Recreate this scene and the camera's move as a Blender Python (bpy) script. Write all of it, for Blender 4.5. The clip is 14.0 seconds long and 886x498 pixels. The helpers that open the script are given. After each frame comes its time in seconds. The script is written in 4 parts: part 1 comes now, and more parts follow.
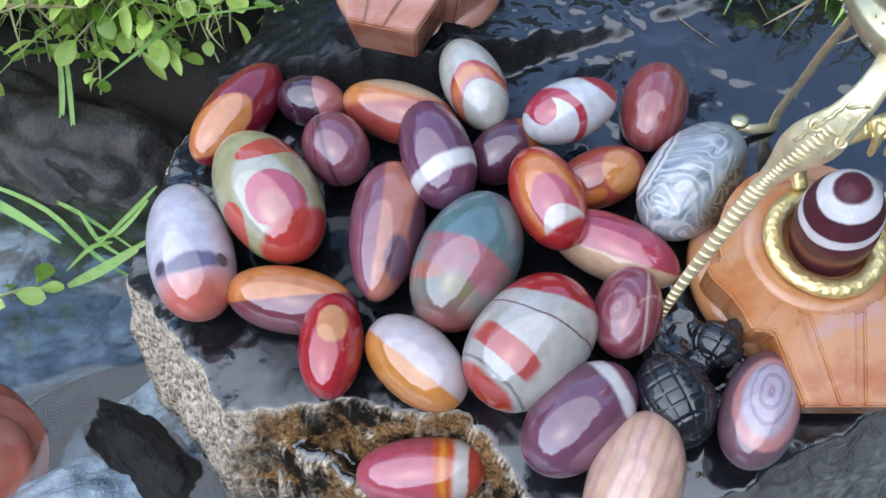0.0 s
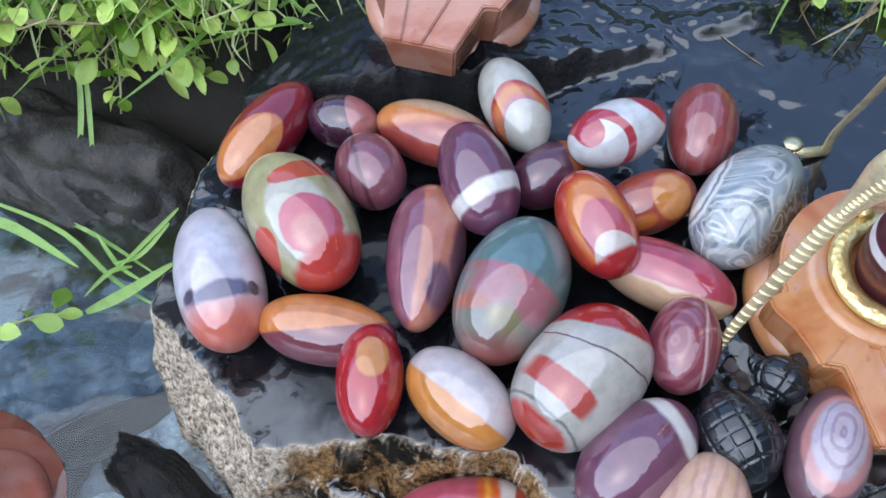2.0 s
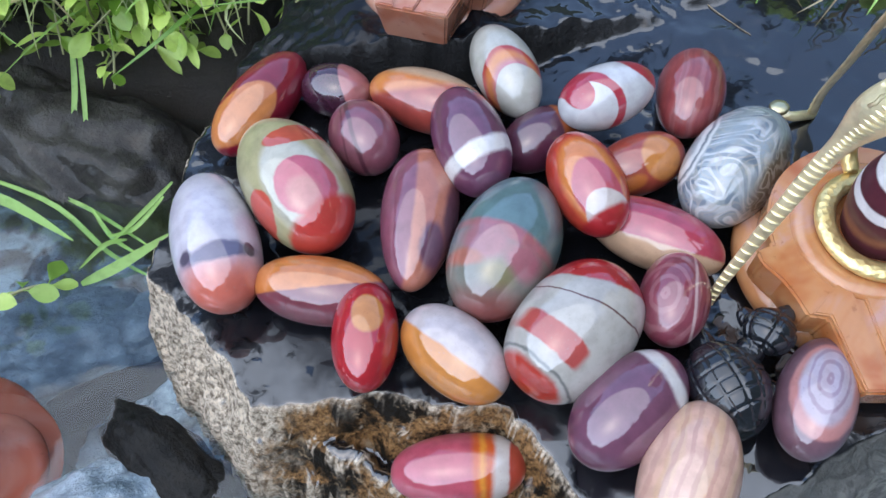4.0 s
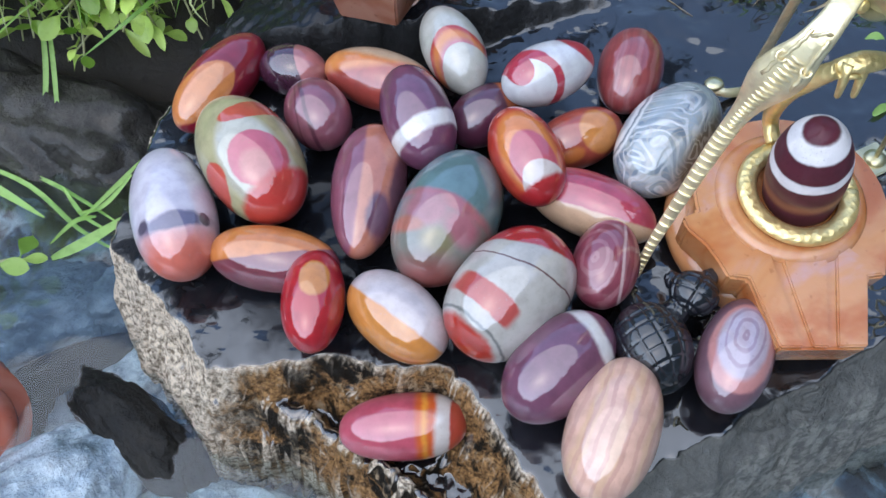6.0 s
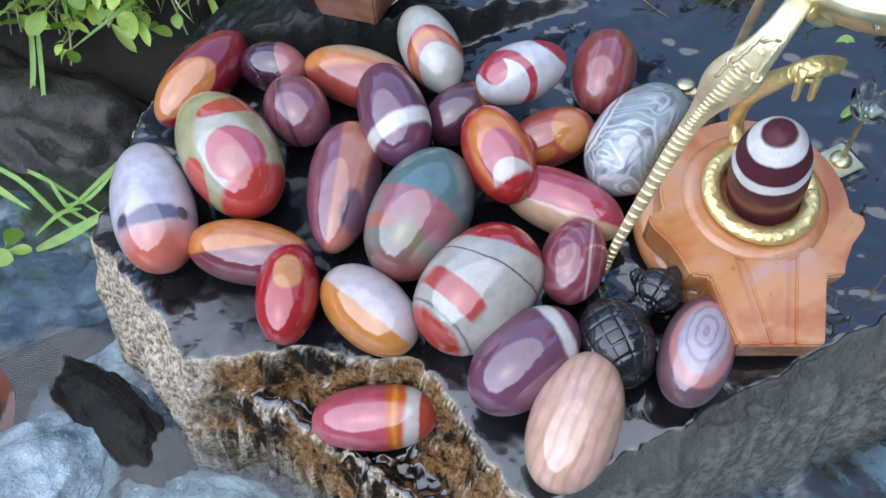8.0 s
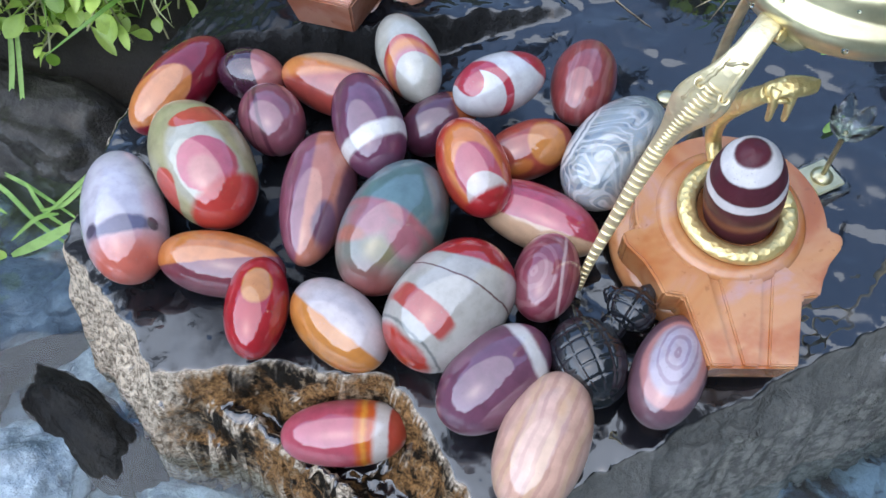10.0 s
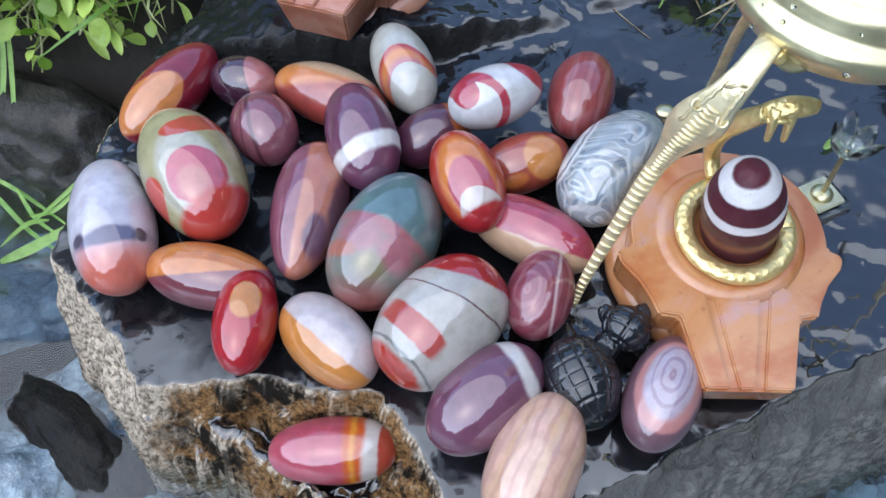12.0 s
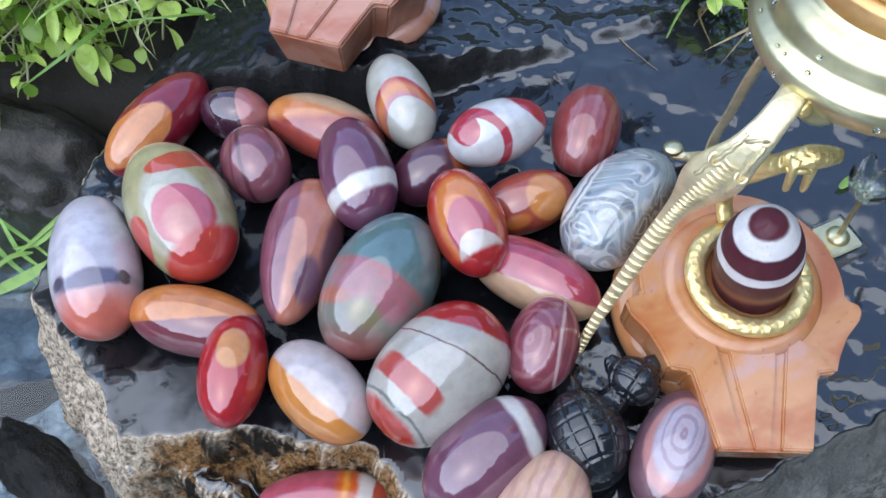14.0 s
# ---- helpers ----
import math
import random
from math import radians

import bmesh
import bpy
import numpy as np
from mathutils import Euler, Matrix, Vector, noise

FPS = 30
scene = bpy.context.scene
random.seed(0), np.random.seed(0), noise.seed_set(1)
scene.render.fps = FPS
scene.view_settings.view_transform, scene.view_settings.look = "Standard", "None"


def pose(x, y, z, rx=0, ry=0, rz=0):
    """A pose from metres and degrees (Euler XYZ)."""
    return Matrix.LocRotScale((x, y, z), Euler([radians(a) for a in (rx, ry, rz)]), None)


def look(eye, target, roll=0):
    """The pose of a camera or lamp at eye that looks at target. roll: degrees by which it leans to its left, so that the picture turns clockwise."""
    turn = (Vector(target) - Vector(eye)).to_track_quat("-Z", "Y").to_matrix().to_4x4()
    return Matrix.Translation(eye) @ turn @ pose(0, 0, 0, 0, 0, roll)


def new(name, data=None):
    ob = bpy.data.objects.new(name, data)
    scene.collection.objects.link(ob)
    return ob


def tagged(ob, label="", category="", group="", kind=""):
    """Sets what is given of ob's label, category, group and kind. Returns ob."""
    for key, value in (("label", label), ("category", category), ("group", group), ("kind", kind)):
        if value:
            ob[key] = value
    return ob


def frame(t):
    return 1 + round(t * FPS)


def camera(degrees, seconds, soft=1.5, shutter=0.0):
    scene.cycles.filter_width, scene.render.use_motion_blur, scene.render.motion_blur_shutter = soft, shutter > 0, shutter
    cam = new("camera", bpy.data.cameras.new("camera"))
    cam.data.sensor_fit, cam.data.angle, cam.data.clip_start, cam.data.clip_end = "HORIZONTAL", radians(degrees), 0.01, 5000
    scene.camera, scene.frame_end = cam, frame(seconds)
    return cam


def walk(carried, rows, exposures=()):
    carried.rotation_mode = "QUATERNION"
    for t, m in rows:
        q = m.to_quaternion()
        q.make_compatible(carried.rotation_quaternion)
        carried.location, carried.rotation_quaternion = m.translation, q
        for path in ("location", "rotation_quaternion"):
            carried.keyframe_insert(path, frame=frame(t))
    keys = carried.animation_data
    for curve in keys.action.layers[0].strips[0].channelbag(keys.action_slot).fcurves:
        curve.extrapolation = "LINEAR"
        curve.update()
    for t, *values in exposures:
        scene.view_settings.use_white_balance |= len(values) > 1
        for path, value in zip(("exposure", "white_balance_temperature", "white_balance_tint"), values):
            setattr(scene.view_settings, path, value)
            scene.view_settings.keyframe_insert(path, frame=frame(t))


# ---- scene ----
cam = camera(55.2, 14.0)
METRES, EYE, TILT, LEAN, TURN = 0.165, 0.31, -54.0, 0.0, 0.0
ROWS = [
    (0.0, 0.0, 0.0, 0.0, 0.0, 0.0, 0.0),
    (0.5, 0.0037, 0.0346, 0.0393, -0.07, 0.4, -0.04),
    (1.0, 0.0053, 0.0604, 0.0796, -0.08, 0.79, -0.09),
    (1.5, -0.0518, 0.0891, 0.0625, -0.03, 1.05, -0.15),
    (2.0, -0.1105, 0.1103, 0.0251, -0.01, 1.24, -0.2),
    (4.5, -0.1178, 0.0602, -0.1149, -0.79, 1.38, 0.42),
    (5.0, -0.062, 0.0293, -0.1452, -0.86, 1.25, 0.54),
    (5.5, -0.0257, -0.0038, -0.1484, -0.85, 1.09, 0.54),
    (6.0, 0.0184, -0.0278, -0.1547, -0.82, 1.02, 0.43),
    (6.5, 0.0437, -0.0382, -0.1507, -0.79, 0.88, 0.28),
    (7.0, 0.0637, -0.0501, -0.1541, -0.76, 0.82, 0.16),
    (7.5, 0.079, -0.065, -0.1562, -0.8, 0.75, 0.01),
    (8.0, 0.0932, -0.078, -0.1537, -0.82, 0.66, -0.11),
    (8.5, 0.1051, -0.0768, -0.152, -0.79, 0.58, -0.26),
    (11.0, 0.2002, -0.0304, -0.0671, -0.56, 0.2, -1.06),
    (11.5, 0.1915, -0.0242, -0.063, -0.61, 0.22, -1.25),
    (12.0, 0.1925, -0.0112, -0.0568, -0.65, 0.23, -1.4),
    (12.5, 0.1876, -0.0061, -0.049, -0.66, 0.37, -1.49),
    (13.0, 0.1994, 0.0152, -0.0301, -0.7, 0.47, -1.55),
    (13.5, 0.1958, 0.0536, -0.0059, -0.67, 0.67, -1.62),
    (14.0, 0.1924, 0.0935, 0.0342, -0.73, 0.85, -1.67),
]
walk(cam, [(t, pose(0, 0, EYE, TILT, LEAN, TURN) @ pose(METRES * x, METRES * y, METRES * z, 90 + pitch, roll, yaw)) for t, x, y, z, yaw, pitch, roll in ROWS],
     exposures=[(0.0, 1.79), (14.0, 1.79)])

# ---- light: bright hazy sky over a wooded valley ----
world = bpy.data.worlds.new("sky")
scene.world = world
world.use_nodes = True
sky = world.node_tree.nodes.new("ShaderNodeTexSky")
sky.sky_type, sky.sun_disc = "NISHITA", False
sky.sun_elevation, sky.sun_rotation = radians(54), radians(214)
sky.air_density, sky.dust_density, sky.ozone_density = 1.0, 0.5, 1.0
background = world.node_tree.nodes["Background"]
world.node_tree.links.new(sky.outputs[0], background.inputs["Color"])
background.inputs["Strength"].default_value = 0.15
sun = new("sun", bpy.data.lights.new("sun", "SUN"))
sun.data.energy, sun.data.angle, sun.data.color = 1.2, radians(116), (0.93, 0.93, 0.88)
sun.matrix_world = look((-1.3, -1.7, 3.0), (0, 0.2, 0))


# ---- material helpers ----
class Tree:
    """A short way to write node materials."""

    def __init__(self, name):
        self.mat = bpy.data.materials.new(name)
        self.mat.use_nodes = True
        self.t = self.mat.node_tree
        self.bsdf = self.t.nodes["Principled BSDF"]
        self.object = self.t.nodes.new("ShaderNodeTexCoord").outputs["Object"]

    def put(self, socket, value):
        if isinstance(value, bpy.types.NodeSocket):
            self.t.links.new(value, socket)
        elif isinstance(value, tuple) and len(value) == 3 and socket.type == "RGBA":
            socket.default_value = (*value, 1)
        else:
            socket.default_value = value

    def set(self, **values):
        for key, value in values.items():
            self.put(self.bsdf.inputs[key.replace("_", " ")], value)
        return self

    def math(self, op, a, b=0.0, clamp=False):
        n = self.t.nodes.new("ShaderNodeMath")
        n.operation, n.use_clamp = op, clamp
        self.put(n.inputs[0], a)
        self.put(n.inputs[1], b)
        return n.outputs[0]

    def step(self, lo, hi, x):
        n = self.t.nodes.new("ShaderNodeMapRange")
        n.interpolation_type = "SMOOTHSTEP"
        self.put(n.inputs["Value"], x)
        n.inputs["From Min"].default_value, n.inputs["From Max"].default_value = lo, hi
        return n.outputs["Result"]

    def noise(self, scale, detail=3.0, rough=0.55, vector=None, distort=0.0):
        n = self.t.nodes.new("ShaderNodeTexNoise")
        self.put(n.inputs["Vector"], vector or self.object)
        n.inputs["Scale"].default_value, n.inputs["Detail"].default_value = scale, detail
        n.inputs["Roughness"].default_value, n.inputs["Distortion"].default_value = rough, distort
        return n.outputs["Fac"]

    def cells(self, scale, feature="F1"):
        n = self.t.nodes.new("ShaderNodeTexVoronoi")
        n.feature = feature
        self.put(n.inputs["Vector"], self.object)
        n.inputs["Scale"].default_value = scale
        return n.outputs["Distance"]

    def mix(self, fac, a, b):
        n = self.t.nodes.new("ShaderNodeMix")
        n.data_type = "RGBA"
        self.put(n.inputs[0], fac)
        self.put(n.inputs[6], a)
        self.put(n.inputs[7], b)
        return n.outputs[2]

    def bump(self, height, strength, distance):
        n = self.t.nodes.new("ShaderNodeBump")
        self.put(n.inputs["Height"], height)
        n.inputs["Strength"].default_value, n.inputs["Distance"].default_value = strength, distance
        self.put(self.bsdf.inputs["Normal"], n.outputs["Normal"])
        return self

    def axes(self, vector=None):
        n = self.t.nodes.new("ShaderNodeSeparateXYZ")
        self.put(n.inputs[0], vector or self.object)
        return n.outputs

    def up(self):
        """How far the surface faces the sky."""
        return self.axes(self.t.nodes.new("ShaderNodeNewGeometry").outputs["Normal"])[2]

    def chance(self):
        return self.t.nodes.new("ShaderNodeObjectInfo").outputs["Random"]


def gem_material(name, a, b, base, layers, waver=0.06, rough=0.06, coat=1.0):
    """Polished banded stone: layers of colour over (u, v), the place along and across the stone."""
    k = Tree(name)
    deep = 0.66
    def rich(tint):
        mean = sum(tint) / 3
        return tuple(max(0.004, deep * (mean + 1.06 * (c - mean))) for c in tint)
    base = rich(base)
    layers = [(*row[:-1], rich(row[-1])) for row in layers]
    x, y, z = k.axes()
    n1 = k.math("SUBTRACT", k.noise(75, 4), 0.5)
    n2 = k.math("SUBTRACT", k.noise(85, 4, 0.6, distort=0.6), 0.5)
    n3 = k.math("SUBTRACT", k.noise(420, 3), 0.5)
    u = k.math("ADD", k.math("ADD", k.math("DIVIDE", x, a), k.math("MULTIPLY", n1, waver * 2)), k.math("MULTIPLY", n3, waver * 0.35))
    v = k.math("ADD", k.math("ADD", k.math("DIVIDE", y, b), k.math("MULTIPLY", n2, waver * 2)), k.math("MULTIPLY", n3, waver * 0.35))
    speck = k.noise(900, 2)
    colour = k.mix(k.step(0.35, 0.7, k.noise(130, 5)), base, tuple(c * 0.78 for c in base))
    for kind, *p, tint in layers:
        other = k.mix(k.step(0.3, 0.75, k.noise(160, 5, distort=0.5)), tint, tuple(c * 0.82 for c in tint))
        if kind in ("half", "band", "lines"):
            across = k.math("ADD", k.math("MULTIPLY", u, p[0]), k.math("MULTIPLY", v, p[1]))
        if kind == "half":
            fac = k.step(p[2] - p[3], p[2] + p[3], across)
        elif kind == "band":
            off = k.math("ABSOLUTE", k.math("SUBTRACT", across, p[2]))
            fac = k.math("SUBTRACT", 1.0, k.step(max(p[3] - p[4], 0.0), p[3] + p[4], off))
        elif kind == "lines":
            wave = k.math("SINE", k.math("ADD", k.math("MULTIPLY", across, p[2] * math.pi), k.math("MULTIPLY", n1, 3.5)))
            fac = k.math("MULTIPLY", k.step(0.1, 0.85, wave), p[3])
        elif kind == "lace":
            wave = k.math("SINE", k.math("MULTIPLY", k.noise(p[0], 2.0, 0.45, distort=p[2]), p[3]))
            fac = k.math("MULTIPLY", k.math("MULTIPLY", k.step(-0.1, 0.95, wave), k.step(0.3, 0.55, k.noise(45, 2))), p[1])
        else:
            du = k.math("DIVIDE", k.math("SUBTRACT", u, p[0]), p[2])
            dv = k.math("DIVIDE", k.math("SUBTRACT", v, p[1]), p[3])
            power = 6.0 if kind == "box" else 2.0
            d = k.math("POWER", k.math("ADD", k.math("POWER", k.math("ABSOLUTE", du), power), k.math("POWER", k.math("ABSOLUTE", dv), power)), 1 / power)
            if kind in ("oval", "box"):
                fac = k.math("SUBTRACT", 1.0, k.step(1 - p[4], 1 + p[4], d))
            else:
                wave = k.math("SINE", k.math("ADD", k.math("MULTIPLY", d, p[4] * math.pi), k.math("MULTIPLY", n1, 5.0)))
                fac = k.math("MULTIPLY", k.step(0.0, 0.9, wave), p[5])
                if kind == "target":
                    fac = k.math("MULTIPLY", fac, k.math("SUBTRACT", 1.0, k.step(0.9, 1.0, d)))
        colour = k.mix(fac, colour, other)
    colour = k.mix(k.math("MULTIPLY", k.step(0.62, 0.75, speck), 0.25), colour, tuple(c * 0.5 for c in base))
    k.set(Base_Color=colour, Roughness=k.math("ADD", rough + 0.2, k.math("MULTIPLY", k.noise(200, 4), 0.08)),
          Coat_Weight=coat, Coat_Roughness=0.015, Coat_IOR=1.8, IOR=1.4, Specular_IOR_Level=0.1)
    k.bump(k.math("ADD", k.noise(500, 3), k.math("MULTIPLY", k.noise(90, 2), 2.0)), 0.05, 0.0004)
    return k.mat


def slate_material():
    """Wet dark slate on top, pale broken crust and rust on its sides."""
    k = Tree("wet_slate")
    x, y, z = k.axes()
    mid, fine = k.noise(75, 6, 0.65), k.noise(420, 5, 0.7)
    side = k.math("ADD", k.up(), k.math("MULTIPLY", k.math("SUBTRACT", mid, 0.5), 0.25))
    crust = k.math("SUBTRACT", 1.0, k.step(0.70, 0.91, side))
    slate = k.mix(mid, (0.002, 0.0023, 0.0033), (0.010, 0.011, 0.014))
    slate = k.mix(k.step(0.60, 0.74, k.noise(60, 6, 0.7, distort=0.8)), slate, (0.018, 0.018, 0.018))
    pale = k.mix(k.step(0.35, 0.62, k.noise(300, 5, 0.7)), (0.16, 0.12, 0.085), (0.80, 0.68, 0.53))
    rust = k.mix(k.step(0.3, 0.7, fine), (0.050, 0.026, 0.011), (0.42, 0.23, 0.095))
    rust = k.mix(k.step(0.46, 0.56, k.noise(34, 5, 0.65, distort=0.6)), rust, (0.013, 0.010, 0.007))
    rust = k.mix(k.step(0.54, 0.68, k.noise(110, 5, 0.7)), rust, (0.36, 0.26, 0.16))
    broken = k.mix(k.step(-0.100, -0.075, k.math("ADD", x, k.math("MULTIPLY", k.math("SUBTRACT", k.noise(45, 4), 0.5), 0.06))), pale, rust)
    edge = k.t.nodes.new("ShaderNodeNewGeometry").outputs["Pointiness"]
    broken = k.mix(k.step(0.515, 0.56, edge), broken, pale)
    dull = k.mix(fine, (0.05, 0.052, 0.05), (0.15, 0.15, 0.14))
    low = k.math("ADD", k.math("SUBTRACT", k.math("MULTIPLY", x, 0.1), z), k.math("MULTIPLY", k.math("SUBTRACT", k.noise(60, 4), 0.5), 0.03))
    dull = k.mix(k.math("MULTIPLY", k.step(0.041, 0.050, low), k.step(0.4, 0.6, k.noise(160, 6, 0.7))), dull, (0.21, 0.21, 0.19))
    broken = k.mix(k.step(0.045, 0.075, x), broken, dull)
    broken = k.mix(k.math("MULTIPLY", k.step(0.225, 0.27, y), k.step(0.40, 0.55, k.math("ADD", mid, k.math("MULTIPLY", k.step(-0.135, -0.115, x), 0.4)))), broken, k.mix(0.85, dull, slate))
    colour = k.mix(crust, slate, broken)
    patches = k.math("ADD", k.math("MULTIPLY", k.noise(13, 3), 0.62), k.math("MULTIPLY", k.noise(75, 6, 0.65, distort=0.9), 0.38))
    dry = k.step(0.53, 0.59, patches)
    wet = k.math("MULTIPLY", k.math("SUBTRACT", 1.0, dry), k.math("SUBTRACT", 1.0, crust))
    # shade put in: the coat thins mid-slab, where the stones lie
    du, dv = k.math("DIVIDE", k.math("ADD", x, 0.015), 0.105), k.math("DIVIDE", k.math("SUBTRACT", y, 0.245), 0.085)
    apart = k.math("ADD", k.math("ADD", k.math("MULTIPLY", du, du), k.math("MULTIPLY", dv, dv)), k.math("MULTIPLY", k.math("SUBTRACT", k.noise(55, 4), 0.5), 1.2))
    sky_sheen = k.step(0.7, 1.25, apart)
    n_edge = k.math("SUBTRACT", k.noise(42, 4), 0.5)
    # sheen also cut on the back-left layer, for the dark it mirrors
    ledge = k.math("MULTIPLY", k.step(0.310, 0.330, k.math("ADD", y, k.math("MULTIPLY", n_edge, 0.05))), k.math("SUBTRACT", 1.0, k.step(0.010, 0.045, k.math("ADD", x, k.math("MULTIPLY", n_edge, 0.08)))))
    sky_sheen = k.math("MULTIPLY", sky_sheen, k.math("SUBTRACT", 1.0, ledge))
    wet = k.math("MULTIPLY", wet, k.math("ADD", 0.14, k.math("MULTIPLY", sky_sheen, 0.86)))
    k.set(Base_Color=colour, Roughness=k.math("ADD", k.math("ADD", 0.12, k.math("MULTIPLY", crust, 0.5)), k.math("MULTIPLY", dry, 0.35)), IOR=1.5,
          Coat_Weight=k.math("ADD", 0.06, k.math("MULTIPLY", wet, 0.85)), Coat_Roughness=k.math("ADD", 0.02, k.math("MULTIPLY", k.step(0.45, 0.65, k.noise(22, 3)), 0.14)), Coat_IOR=1.85, Specular_IOR_Level=0.07)
    relief = k.math("MULTIPLY", k.math("ADD", fine, k.math("MULTIPLY", mid, 2.0)), k.math("ADD", 0.18, k.math("MULTIPLY", dry, 0.6)))
    relief = k.math("ADD", relief, k.math("MULTIPLY", crust, k.math("MULTIPLY", k.noise(300, 5, 0.7), k.math("SUBTRACT", 4.0, k.math("MULTIPLY", k.step(0.045, 0.075, x), 3.0)))))
    k.bump(k.math("ADD", relief, k.math("MULTIPLY", k.noise(30, 2), 0.18)), 0.85, 0.0018)
    return k.mat


def boulder_material(name, dark, light, wet):
    k = Tree(name)
    mid, fine = k.noise(40, 6, 0.65), k.noise(260, 5, 0.7)
    colour = k.mix(k.step(0.3, 0.7, mid), dark, light)
    colour = k.mix(k.math("MULTIPLY", k.step(0.55, 0.75, fine), 0.5), colour, tuple(min(1, c * 1.7) for c in light))
    k.set(Base_Color=colour, Roughness=0.6, Coat_Weight=wet, Coat_Roughness=0.12, Specular_IOR_Level=0.2)
    k.bump(k.math("ADD", fine, k.math("MULTIPLY", mid, 2.0)), 0.95, 0.0045)
    return k.mat


def carved_material(name, one, two, pale):
    """Waxy polished jasper with soft clouds of colour."""
    k = Tree(name)
    clouds = k.noise(25, 3, 0.5, distort=1.0)
    colour = k.mix(k.step(0.32, 0.58, clouds), one, two)
    colour = k.mix(k.step(0.54, 0.74, k.noise(28, 4, 0.5, distort=1.0)), colour, pale)
    colour = k.mix(k.math("MULTIPLY", k.step(0.64, 0.72, k.noise(240, 3)), 0.35), colour, tuple(c * 0.4 for c in one))
    k.set(Base_Color=colour, Roughness=k.math("ADD", 0.16, k.math("MULTIPLY", k.noise(150, 4), 0.12)), Coat_Weight=0.6, Coat_Roughness=0.08,
          Subsurface_Weight=0.15, Subsurface_Radius=(0.004, 0.002, 0.001), Subsurface_Scale=1.0)
    k.bump(k.math("ADD", k.noise(400, 4), k.math("MULTIPLY", k.noise(60, 3), 3.0)), 0.18, 0.0006)
    return k.mat


def metal_material(name, colour, rough, relief=0.2, scale=350, metal=0.72):
    k = Tree(name)
    tone = k.mix(k.step(0.3, 0.75, k.noise(120, 5)), colour, tuple(c * 0.72 for c in colour))
    k.set(Base_Color=tone, Metallic=metal, Roughness=k.math("ADD", rough, k.math("MULTIPLY", k.noise(300, 4), 0.15)))
    k.bump(k.math("ADD", k.noise(scale, 3), k.cells(scale * 0.9)), relief, 0.0008)
    return k.mat


def leaf_material(name, dark, light):
    k = Tree(name)
    tone = k.mix(k.chance(), tuple(c * 0.7 for c in dark), tuple(min(1, c * 1.15) for c in light))
    tone = k.mix(k.math("MULTIPLY", k.step(0.45, 0.7, k.noise(160, 4)), 0.3), tone, tuple(c * 0.6 for c in dark))
    k.set(Base_Color=tone, Roughness=0.4, Coat_Weight=0.2, Coat_Roughness=0.2)
    k.bump(k.noise(700, 3), 0.25, 0.0004)
    glow = k.t.nodes.new("ShaderNodeBsdfTranslucent")
    k.put(glow.inputs["Color"], tone)
    both = k.t.nodes.new("ShaderNodeMixShader")
    both.inputs[0].default_value = 0.5
    k.t.links.new(k.bsdf.outputs[0], both.inputs[1])
    k.t.links.new(glow.outputs[0], both.inputs[2])
    k.t.links.new(both.outputs[0], k.t.nodes["Material Output"].inputs["Surface"])
    return k.mat


def blade_material(name, dark, light):
    k = leaf_material(name, dark, light)
    t = k.node_tree
    info = t.nodes.new("ShaderNodeNewGeometry")
    for n in [n for n in t.nodes if n.bl_idname == "ShaderNodeObjectInfo"]:
        for link in [l for l in t.links if l.from_node == n]:
            t.links.new(info.outputs["Random Per Island"], link.to_socket)
    return k


def water_material():
    k = Tree("stream_water")
    k.set(Base_Color=(0.68, 0.84, 0.94), Roughness=0.02, IOR=1.33, Transmission_Weight=1.0, Coat_Weight=0.6, Coat_Roughness=0.02, Coat_IOR=1.6)
    k.bump(k.math("ADD", k.noise(40, 2, distort=0.5), k.math("MULTIPLY", k.noise(130, 2, distort=0.8), 0.35)), 0.22, 0.004)
    return k.mat


def soil_material():
    k = Tree("stream_bank_soil")
    colour = k.mix(k.noise(60, 6, 0.7), (0.006, 0.005, 0.004), (0.028, 0.022, 0.016))
    sunk = k.math("SUBTRACT", 1.0, k.step(-0.150, -0.135, k.axes()[2]))
    # blue patches of mirrored sky, painted onto the bed below the water
    colour = k.mix(k.math("MULTIPLY", sunk, k.step(0.38, 0.54, k.noise(24, 5, 0.6, distort=1.2))), colour, (0.16, 0.22, 0.26))
    colour = k.mix(k.step(0.60, 0.70, k.noise(38, 4, 0.6, distort=0.8)), colour, (0.006, 0.007, 0.008))
    k.set(Base_Color=colour, Roughness=0.7)
    k.bump(k.math("ADD", k.noise(200, 6, 0.7), k.noise(45, 3)), 0.8, 0.004)
    return k.mat


def woods_material():
    k = Tree("far_woods")
    k.set(Base_Color=k.mix(k.noise(1.2, 6, 0.7), (0.015, 0.025, 0.015), (0.06, 0.08, 0.055)), Roughness=0.9)
    return k.mat


SLATE = slate_material()
BANK = boulder_material("grey_bank_rock", (0.013, 0.012, 0.011), (0.062, 0.058, 0.051), 0.3)
PEBBLE = boulder_material("dark_bed_rock", (0.004, 0.004, 0.004), (0.016, 0.015, 0.012), 0.1)
BLUISH = boulder_material("blue_grey_bed_rock", (0.03, 0.042, 0.054), (0.13, 0.17, 0.21), 0.7)
# sky reflection on rock and water is mixed into this bluish colour
PALE = boulder_material("pale_bed_rock", (0.10, 0.145, 0.18), (0.46, 0.56, 0.63), 0.9)
HONEY = carved_material("honey_jasper", (0.34, 0.10, 0.025), (0.45, 0.21, 0.09), (0.42, 0.25, 0.24))
RUSSET = carved_material("russet_jasper", (0.34, 0.09, 0.055), (0.40, 0.16, 0.12), (0.34, 0.20, 0.17))
